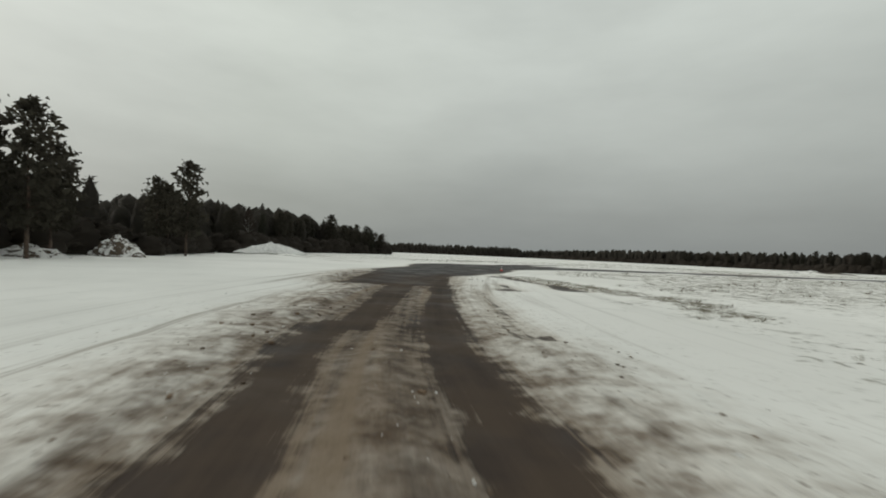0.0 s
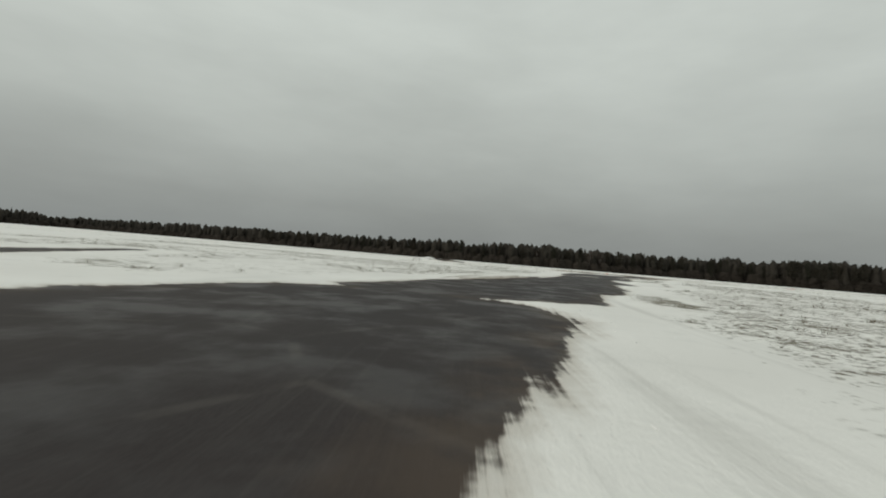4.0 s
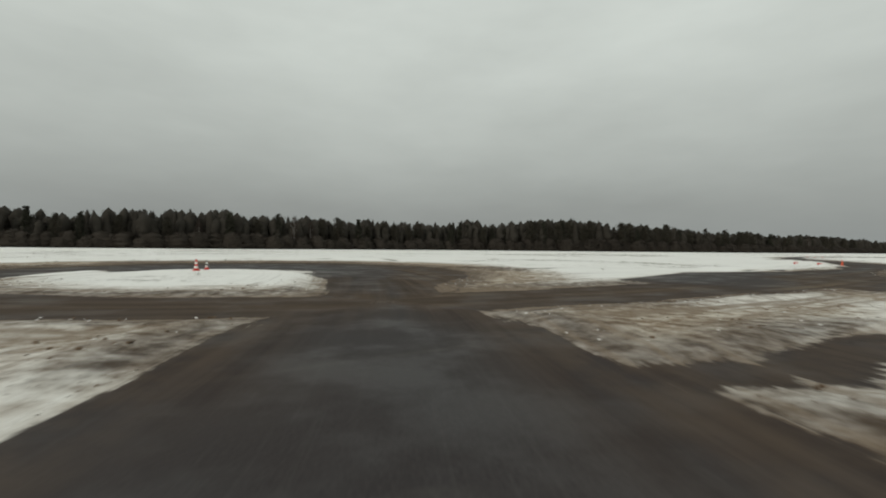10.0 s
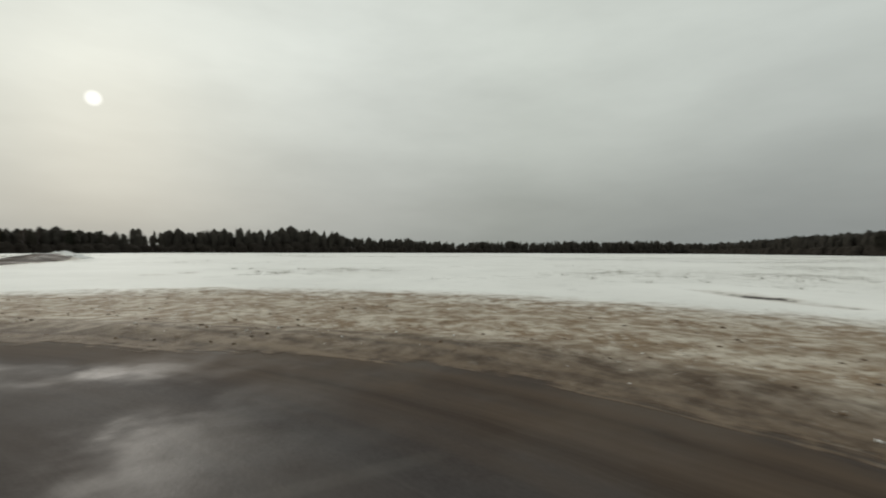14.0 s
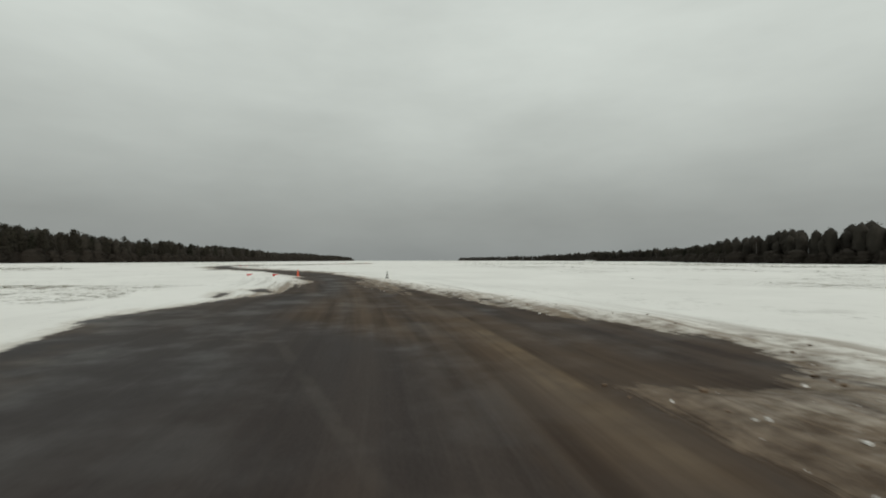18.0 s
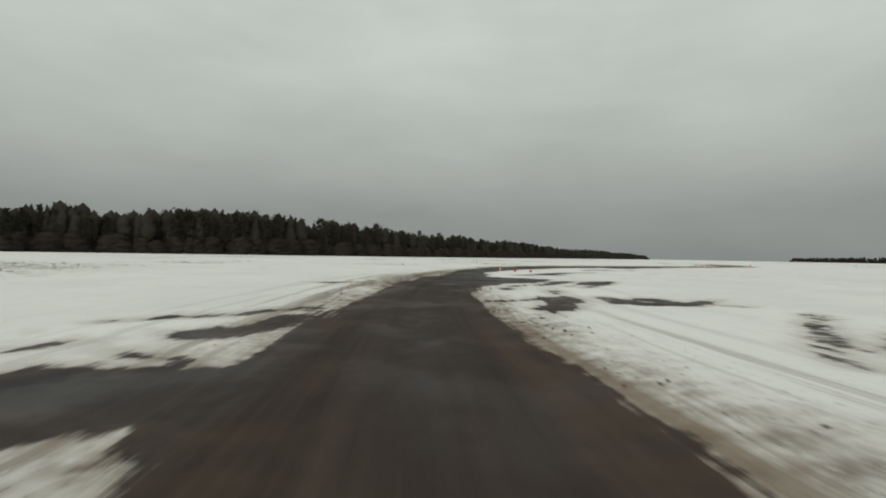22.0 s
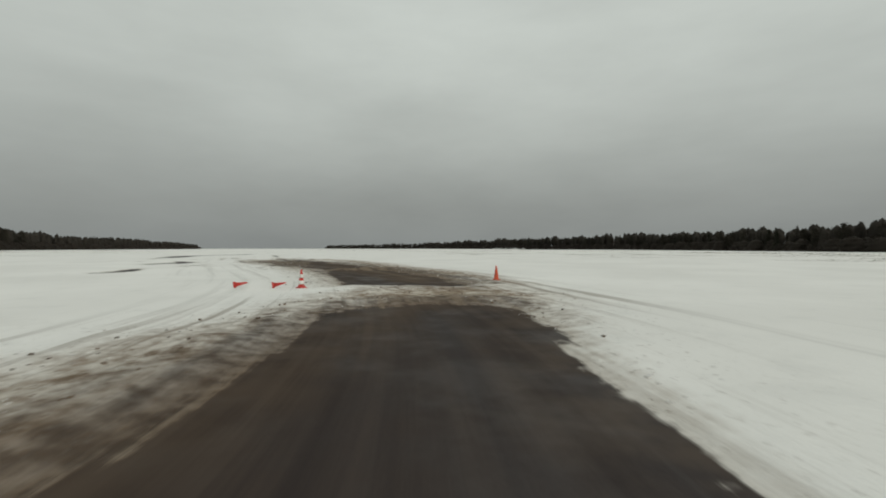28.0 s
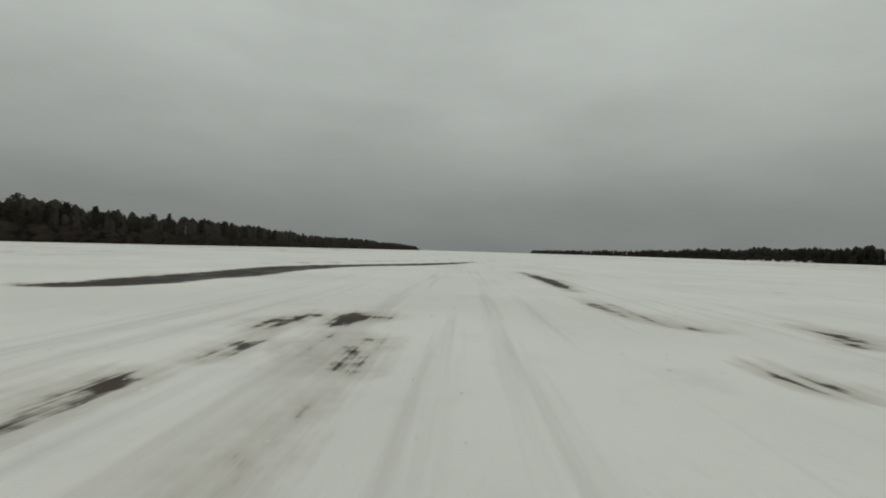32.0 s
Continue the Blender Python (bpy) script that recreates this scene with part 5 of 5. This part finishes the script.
def edge_length(pts):
    return sum(math.hypot(b[0] - a[0], b[1] - a[1]) for a, b in zip(pts, pts[1:]))


SIDE = {"east": 1, "north": 1, "north_west": -1, "west": 1, "south": -1, "far_gap": 1}


def build_trees():
    rnd = random.Random(11)
    kinds = ["pine"] * 12 + ["spruce"] * 5 + ["birch"] * 2
    protos = [make_tree(k, 14.0, 100 + i) for i, k in enumerate(["pine", "pine", "pine", "pine", "spruce", "spruce", "birch"])]
    by_kind = {"pine": protos[:4], "spruce": protos[4:6], "birch": protos[6:]}
    used = set()

    def plant(x, y, h, kind):
        proto = rnd.choice(by_kind[kind])
        s = h / 14.0
        w = s * rnd.uniform(0.75, 1.1)
        m = Matrix.LocRotScale((x, y, 0.0), Euler((0, 0, rnd.uniform(0, 6.28))), None)
        ob = proto if proto.name not in used else copy_thing(proto, m)
        used.add(proto.name)
        ob.matrix_basis = m
        ob.scale = (w, w, s)

    # single trees along the front of the near stretches
    for name, first, last, gap in (("east", 0, 470, 4.4), ("west", 20, 520, 7.0), ("south", 0, 400, 8.6), ("north_west", 140, 700, 9)):
        s = first + rnd.random() * gap
        while s < last:
            at = along(EDGES[name], s)
            if at is None:
                break
            x, y, h, nx, ny = at
            off = rnd.uniform(-1.5, 5.0) * SIDE[name]
            kind = rnd.choice(kinds)
            plant(x + nx * off, y + ny * off, h * rnd.uniform(0.74, 0.98) * (0.86 if name == "north_west" else 1.0) * (0.95 if kind == "birch" else 1), kind)
            s += gap * rnd.uniform(0.6, 1.4)
    # lone pines and a birch near the start
    for x, y, h, kind in ((37.4, -24, 8.2, "pine"), (26, -6.3, 8.0, "pine"), (29, -2.3, 11.5, "birch"), (31.5, -9.8, 7.2, "pine"), (43, -24, 6.2, "pine"), (24, -1.3, 8.6, "pine"), (27.0, -11.0, 8.2, "pine"), (28.6, -9.4, 7.6, "pine"), (29.6, -12.6, 6.6, "pine"), (33.6, -14.0, 6.2, "pine")):
        plant(x, y, h, kind)


build_trees()


def woods_shape(rr, k):
    """One far tree or bush of unit height: an uneven body of foliage set all over with small sprays."""
    def girth(f):
        if k < 4:
            return 0.15 * (1 - f) ** 0.8 + 0.008
        if k < 12:
            top = math.sqrt(max(0.02, 1 - ((f - mid) / (1.01 - mid)) ** 2)) if f > mid else 0.72 + 0.28 * f / mid
            return wide * top
        return 0.46 * math.sqrt(max(0.02, 1 - f * f))

    mid, wide = rr.uniform(0.52, 0.74), rr.uniform(0.11, 0.15)
    tall = k < 12
    sides, levels = 7, 7
    verts, faces = [], []
    for i in range(levels):
        f = (i + 0.25) / levels
        for j in range(sides):
            a = (j + 0.5 * (i % 2)) * 2 * math.pi / sides
            r = girth(f) * rr.uniform(0.62, 0.98)
            verts.append((math.cos(a) * r, math.sin(a) * r, f * 0.96 + rr.uniform(-0.03, 0.03)))
    for i in range(levels - 1):
        for j in range(sides):
            p, q = i * sides + j, i * sides + (j + 1) % sides
            faces += [(p, q, q + sides), (p, q + sides, p + sides)]
    peak = len(verts)
    verts.append((rr.uniform(-0.01, 0.01), rr.uniform(-0.01, 0.01), 0.985))
    faces += [(peak - sides + j, peak - sides + (j + 1) % sides, peak) for j in range(sides)]
    for _ in range(140 if tall else 90):
        f = 1 - rr.random() ** 0.8 * 0.97
        a = rr.uniform(0, 2 * math.pi)
        r = girth(f) * rr.uniform(0.72, 0.98)
        size = (0.030 if tall else 0.09) * rr.uniform(0.6, 1.3)
        out = Vector((math.cos(a), math.sin(a), rr.uniform(0.1, 1.3))).normalized() * size
        turn = Vector((-math.sin(a), math.cos(a), rr.uniform(-0.5, 0.5))) * size * 0.55
        at = Vector((math.cos(a) * r, math.sin(a) * r, f * 0.965))
        c = len(verts)
        verts += [tuple(at - turn), tuple(at + turn), tuple(at + out)]
        faces.append((c, c + 1, c + 2))
    return np.array(verts), np.array(faces)


def forest_mass(name, pts, side, depth, gap, rows, seed, label):
    """Woods behind the front row as one body of many trees with undergrowth."""
    rnd = np.random.RandomState(seed)
    rr = random.Random(seed)
    shapes = [woods_shape(rr, k) for k in range(12)]
    bushes = [woods_shape(rr, 12 + k) for k in range(4)]
    bodies = {"tree": [[], [], 0], "bush": [[], [], 0]}

    def put(kind, shape, x, y, w, h):
        body = bodies[kind]
        v, f = shape
        a = rnd.uniform(0, 6.28)
        rot = np.array([[math.cos(a) * w, -math.sin(a) * w, 0], [math.sin(a) * w, math.cos(a) * w, 0], [0, 0, h]])
        body[0].append(v @ rot.T + (x, y, 0))
        body[1].append(f + body[2])
        body[2] += len(v)

    total = edge_length(pts)
    s = 0.0
    while s < total:
        x, y, h, nx, ny = along(pts, s)
        swell = 0.97 + 0.09 * math.sin(s / 23.0 + seed) * math.sin(s / 9.1) + 0.06 * math.sin(s / 61.0)
        for r in range(rows):
            hh = h * swell * (rnd.uniform(0.78, 1.08) if r else rnd.uniform(0.68, 0.98))
            d = (2 + depth * (r + rnd.rand()) / rows) * side
            put("tree", shapes[rnd.randint(len(shapes))], x + nx * d + rnd.uniform(-gap, gap) * 0.5, y + ny * d, hh * rnd.uniform(1.25, 1.95), hh)
        d = rnd.uniform(-1.5, 2.5) * side
        hh = h * rnd.uniform(0.24, 0.46)
        put("bush", bushes[rnd.randint(len(bushes))], x + nx * d + rnd.uniform(-gap, gap) * 0.6, y + ny * d, hh * rnd.uniform(1.4, 2.6), hh)
        s += gap * rnd.uniform(0.7, 1.3) * (1.0 + max(0.0, s - 500.0) / 420.0)
    for (vs, fs, _), nm, mat, lab, cat in ((bodies["tree"], name, MAT_WOODS, label, "forest"), (bodies["bush"], "undergrowth", MAT_BUSH, "dark brownish undergrowth along the foot of the woods", "bushes")):
        v, f = np.concatenate(vs), np.concatenate(fs)
        me = bpy.data.meshes.new(nm)
        me.vertices.add(len(v))
        me.vertices.foreach_set("co", v.ravel())
        me.loops.add(f.size)
        me.loops.foreach_set("vertex_index", f.ravel().astype(np.int32))
        me.polygons.add(len(f))
        me.polygons.foreach_set("loop_start", np.arange(0, f.size, 3, dtype=np.int32))
        me.update(calc_edges=True)
        me.materials.append(mat)
        tagged(new(nm, me), lab, cat, kind="stuff")


for name, depth, gap, rows, seed in (("east", 14, 2.2, 3, 31), ("north", 20, 5.0, 3, 36), ("north_west", 18, 3.4, 3, 32), ("west", 18, 2.7, 3, 33), ("south", 18, 2.7, 3, 34), ("far_gap", 20, 4.0, 3, 35)):
    forest_mass("forest", EDGES[name], SIDE[name], depth, gap, rows, seed, "dense dark evergreen woods bordering the snowy field")

# ---- road markings ----


def marking(name, outline, label, z=0.012):
    bm = bmesh.new()
    lo = [bm.verts.new((x, y, z - 0.03)) for x, y in outline]
    hi = [bm.verts.new((x, y, z)) for x, y in outline]
    bm.faces.new(hi)
    bm.faces.new(lo[::-1])
    for k in range(len(lo)):
        j = (k + 1) % len(lo)
        bm.faces.new((lo[k], lo[j], hi[j], hi[k]))
    bmesh.ops.recalc_face_normals(bm, faces=bm.faces)
    bmesh.ops.triangulate(bm, faces=[f for f in bm.faces if len(f.verts) > 4])
    tagged(part(name, bm, MAT_PAINT if "arrow" in name else MAT_FADED, None), label, "road marking", kind="structure")


def bar(x0, y0, x1, y1, w):
    d = math.hypot(x1 - x0, y1 - y0)
    nx, ny = -(y1 - y0) / d * w / 2, (x1 - x0) / d * w / 2
    return [(x0 - nx, y0 - ny), (x1 - nx, y1 - ny), (x1 + nx, y1 + ny), (x0 + nx, y0 + ny)]


marking("road_arrow", [(-32.3, -128.6), (-32.8, -128.4), (-33.4, -122.1), (-27.5, -121.4), (-27.8, -122.5), (-31.8, -123.0)], "wide worn white chevron arrow painted on dark asphalt")
for seg in ((-45.2, -140.9, -39.6, -132.2), (-133.5, -157.9, -136.2, -156.9), (-136.2, -156.9, -133.2, -156.1), (24.9, -44.0, 17.7, -35.9)):
    marking("lane_line", bar(*seg, 0.05), "thin faded white line on the asphalt track")

# ---- traffic cones ----


def make_cone(height, stripes, colour, label, base_mat, sleeve=None):
    """A traffic cone: base plate, tapered body and its bands."""
    root = tagged(new("traffic_cone"), label, "traffic cone", group="traffic cones on the course")
    bw = height * 0.50
    part("base", slab(bw, bw, 0.035, 0.012, 0.0, bw * 0.16), base_mat, root)
    r0, r1 = height * 0.185, height * 0.045
    rad = lambda z: r0 + (r1 - r0) * z / height
    part("body", lathe([(r0 * 1.16, 0.03), (r0 * 1.05, 0.055), (rad(0.1 * height), 0.1 * height), (r1, height * 0.975), (r1 * 0.7, height)], 24), colour, root)
    if sleeve:
        part("sleeve", lathe([(r0 * 1.17, 0.034), (r0 * 1.07, 0.06), (rad(0.1 * height) + 0.006, 0.1 * height), (rad(0.24 * height) + 0.006, 0.24 * height), (rad(0.24 * height) + 0.001, 0.244 * height)], 24), sleeve, root, "red lower sleeve")
    for a, b in stripes:
        z0, z1 = a * height, b * height
        part("band", lathe([(rad(z0) + 0.001, z0), (rad(z0) + 0.006, z0 + 0.004), (rad(z1) + 0.006, z1 - 0.004), (rad(z1) + 0.001, z1)], 24), MAT_WHITE, root)
    return root


plain_cone = make_cone(0.56, (), MAT_ORANGE, "plain orange plastic traffic cone standing at the track edge", MAT_ORANGE)
plain_cone.matrix_basis = pose(-122.5, -158.7, 0.05, 0, 0, 20)
edge_cone = make_cone(0.50, ((0.24, 0.42), (0.60, 0.76)), MAT_RUBBER, "dark and white banded cone with red foot on the snow edge", MAT_RED, MAT_RED)
edge_cone.matrix_basis = pose(13.9, -38.5, 0.05, 0, 0, 35)
banded = make_cone(0.58, ((0.20, 0.40), (0.56, 0.74)), MAT_RED, "red and white banded traffic cone on the snow edge", MAT_RED)
banded.matrix_basis = pose(-75.7, -181.8, 0.06, 0, 0, 5)
one_band = make_cone(0.46, ((0.42, 0.62),), MAT_ORANGE, "orange traffic cone with one pale band on snow", MAT_WHITE)
one_band.matrix_basis = pose(-194.0, -166.1, 0.05, 0, 0, 60)
dark_cone = make_cone(0.50, ((0.22, 0.38), (0.60, 0.72)), MAT_RUBBER, "dark weathered traffic cone with pale bands beside track", MAT_RUBBER)
dark_cone.matrix_basis = pose(-116.1, -153.2, 0.05, 0, 0, 10)
copy_thing(banded, pose(-254.5, -131.1, 0.06, 0, 0, 15))
copy_thing(plain_cone, pose(-75.9, -182.3, 0.06, 0, 0, 40))
copy_thing(edge_cone, pose(-76.5, -182.6, 0.06, 0, 0, 70))
copy_thing(plain_cone, pose(-253.0, -123.9, 0.07, 0, 0, 25))
fallen = make_cone(0.42, (), MAT_RED, "red traffic cone knocked over on the snow", MAT_RED)
LIE = -79.5
spots = [(-123.8, -160.5, 335), (-125.0, -162.4, 341), (-193.3, -164.8, 85), (-192.8, -163.5, 80), (-255.1, -131.8, 335), (-256.0, -132.7, 328)]
for k, (x, y, a) in enumerate(spots):
    m = pose(x, y, 0.14, 0, 0, a) @ pose(0, 0, 0, LIE, 0, 0) 
    if k == 0:
        fallen.matrix_basis = m
    else:
        copy_thing(fallen, m)

# ---- wire hoop marker in the meadow ----


def build_hoop():
    root = tagged(new("wire_hoop"), "bent thin steel hoop stuck in the snowy meadow", "hoop")
    bm = bmesh.new()
    ring_tube(bm, [(0, 0, -0.1), (0.01, 0, 0.42), (0.03, 0, 0.50), (0.10, 0, 0.53)], [0.012] * 4, 8)
    part("upright", bm, MAT_STEEL, root)
    bm = bmesh.new()
    ring_tube(bm, [(0.10, 0, 0.53), (0.32, 0.02, 0.49), (0.50, 0.03, 0.40)], [0.012, 0.011, 0.010], 8)
    part("arm", bm, MAT_STEEL, root)
    root.matrix_basis = pose(-41.6, -125.0, 0.04, 0, 0, 140)


build_hoop()

# ---- heaps ----


def build_heap(name, label, x, y, length, width, height, heading, seed, material):
    """A lumpy heap of its own, sunk a little into the snow."""
    rnd = random.Random(seed)
    bm = bmesh.new()
    nu, nv = 22, 30
    phase = [(rnd.uniform(2, 7), rnd.uniform(2, 7), rnd.uniform(0, 6)) for _ in range(6)]
    rings = []
    for i in range(nu + 1):
        f = i / nu
        ring = []
        for k in range(nv):
            a = 2 * math.pi * k / nv
            r = f * (1 + 0.10 * math.sin(2 * a + seed) + 0.07 * math.sin(5 * a + seed * 2) + 0.04 * rnd.uniform(-1, 1))
            px, py = math.cos(a) * r * length / 2, math.sin(a) * r * width / 2
            z = height * (1 - f ** 1.25) ** 1.15
            z += 0.09 * height * sum(math.sin(p * px * 0.9 + q) * math.cos(s * py * 0.9 + q) for p, s, q in phase) * (1 - f) ** 0.5 * 0.6
            z += height * 0.10 * rnd.uniform(-1, 1) * (1 - f) ** 0.6
            ring.append(bm.verts.new((px, py, z - 0.12 - 0.25 * f ** 6)))
            if i == 0:
                break
        rings.append(ring)
    for k in range(nv):
        bm.faces.new((rings[0][0], rings[1][k], rings[1][(k + 1) % nv]))
    for a, b in zip(rings[1:], rings[2:]):
        for k in range(nv):
            bm.faces.new((a[k], b[k], b[(k + 1) % nv], a[(k + 1) % nv]))
    bm.faces.new(rings[-1])
    for f in bm.faces:
        f.smooth = rnd.random() < 0.75
    bmesh.ops.recalc_face_normals(bm, faces=bm.faces)
    ob = part(name, bm, material, None)
    ob.matrix_basis = pose(x, y, height_at(x, y), 0, 0, heading)
    return tagged(ob, label, "heap", group="heaps at the field edge")


build_heap("earth_mound", "heap of dark rubble half covered with snow", 33.4, -17.4, 4.6, 3.4, 1.5, 40, 3, MAT_HEAP)
build_heap("earth_mound", "low spread of dark debris with snow patches", 30.0, -11.8, 6.0, 3.0, 0.8, 40, 5, MAT_HEAP)
build_heap("snow_pile", "smooth ploughed snow pile before young pines", 46, -38.6, 8, 5, 1.0, 55, 8, MAT_LUMP)
build_heap("earth_mound", "bare earth mound with snow caps at the side road's end", -15.5, -171.5, 7.0, 4.6, 0.55, 10, 11, MAT_HEAP)
build_heap("earth_mound", "small earth heap capped with snow", -11.5, -168, 4.2, 3.4, 0.75, 70, 13, MAT_HEAP)
place = random.Random(5)
for k in range(11):
    at = along(EDGES["north_west"], 619 + 21 * k + place.uniform(-6, 6))
    build_heap("snow_pile", "small snow-covered heap at the foot of the woods", at[0] + 1, at[1] - 7, place.uniform(5, 11), 4, place.uniform(1.2, 2.4), place.uniform(0, 90), 20 + k, MAT_LUMP if k % 3 else MAT_HEAP)

# ---- clods of slush, snow crumbs and grass, past counting ----


def pick_places(rng, count, keep):
    """Random places of the near field where keep(bare, mud, grass, x, y) holds by chance."""
    out = []
    while len(out) < count:
        x, y = rng.uniform(X0, X1, 4000), rng.uniform(Y0, Y1, 4000)
        i, j = np.searchsorted(GX, x), np.searchsorted(GY, y)
        ok = rng.rand(4000) < keep(bare[j, i], mud[j, i], grass[j, i], WORN[j, i])
        out += list(zip(x[ok], y[ok], ZZ[j, i][ok]))
    return out[:count]


def scatter(name, places, lo, hi, flat, material, label, category, seed):
    rng = np.random.RandomState(seed)
    ico = bmesh.new()
    bmesh.ops.create_cube(ico, size=1.6)
    bmesh.ops.triangulate(ico, faces=ico.faces)
    base = np.array([tuple(v.co) for v in ico.verts])
    ico.verts.index_update()
    tri = np.array([[v.index for v in f.verts] for f in ico.faces])
    ico.free()
    verts, faces = [], []
    for k, (x, y, z) in enumerate(places):
        s = lo + (hi - lo) * rng.rand() ** 3
        a = rng.uniform(0, 6.28)
        p = base * (1 + rng.uniform(-0.35, 0.35, (len(base), 1))) * (s * rng.uniform(0.8, 1.6), s, s * flat)
        p = np.stack([p[:, 0] * math.cos(a) - p[:, 1] * math.sin(a), p[:, 0] * math.sin(a) + p[:, 1] * math.cos(a), p[:, 2]], -1)
        verts.append(p + (x, y, z + s * flat * 0.35))
        faces.append(tri + k * len(base))
    me = mesh_from(name, np.concatenate(verts).tolist(), np.concatenate(faces).tolist(), material)
    tagged(new(name, me), label, category, kind="stuff")


rng = np.random.RandomState(77)
scatter("slush_clods", pick_places(rng, 6500, lambda b, m, g, w: np.clip(1.4 - m, 0, 1) * (b > 0.1) * (b < 7) * w), 0.006, 0.030, 0.6, MAT_CLOD, "brown frozen slush clods thrown beside the track", "slush", 6)
scatter("snow_crumbs", pick_places(rng, 6000, lambda b, m, g, w: np.clip(1.2 - np.abs(b - 0.8), 0, 1) * (b > 0.1) * w * 0.8 + 0.06 * (b > 0) * (m < 3)), 0.005, 0.020, 0.7, MAT_LUMP, "crumbs of snow along the track edges", "snow", 7)


def build_dead_grass():
    rng = np.random.RandomState(9)
    verts, faces = [], []
    for x, y, z in pick_places(rng, 6500, lambda b, m, g, w: (b > 0.9) * np.clip(g - 0.35, 0, 1) ** 2):
        size = rng.uniform(0.05, 0.15)
        for _ in range(10):
            a, lean, r = rng.uniform(0, 6.28), rng.uniform(0.3, 1.6), rng.uniform(0, 0.20)
            bx, by = x + r * math.cos(a), y + r * math.sin(a)
            h = size * rng.uniform(0.6, 1.2)
            tx, ty = bx + math.cos(a) * h * lean, by + math.sin(a) * h * lean
            w = 0.016
            k = len(verts)
            verts += [(bx - w * math.sin(a), by + w * math.cos(a), z - 0.03), (bx + w * math.sin(a), by - w * math.cos(a), z - 0.03), (tx, ty, z + h)]
            faces.append((k, k + 1, k + 2))
    tagged(new("dead_grass", mesh_from("dead_grass", verts, faces, MAT_GRASS)), "dry straw-coloured grass tufts poking through the snow", "grass", kind="stuff")


build_dead_grass()
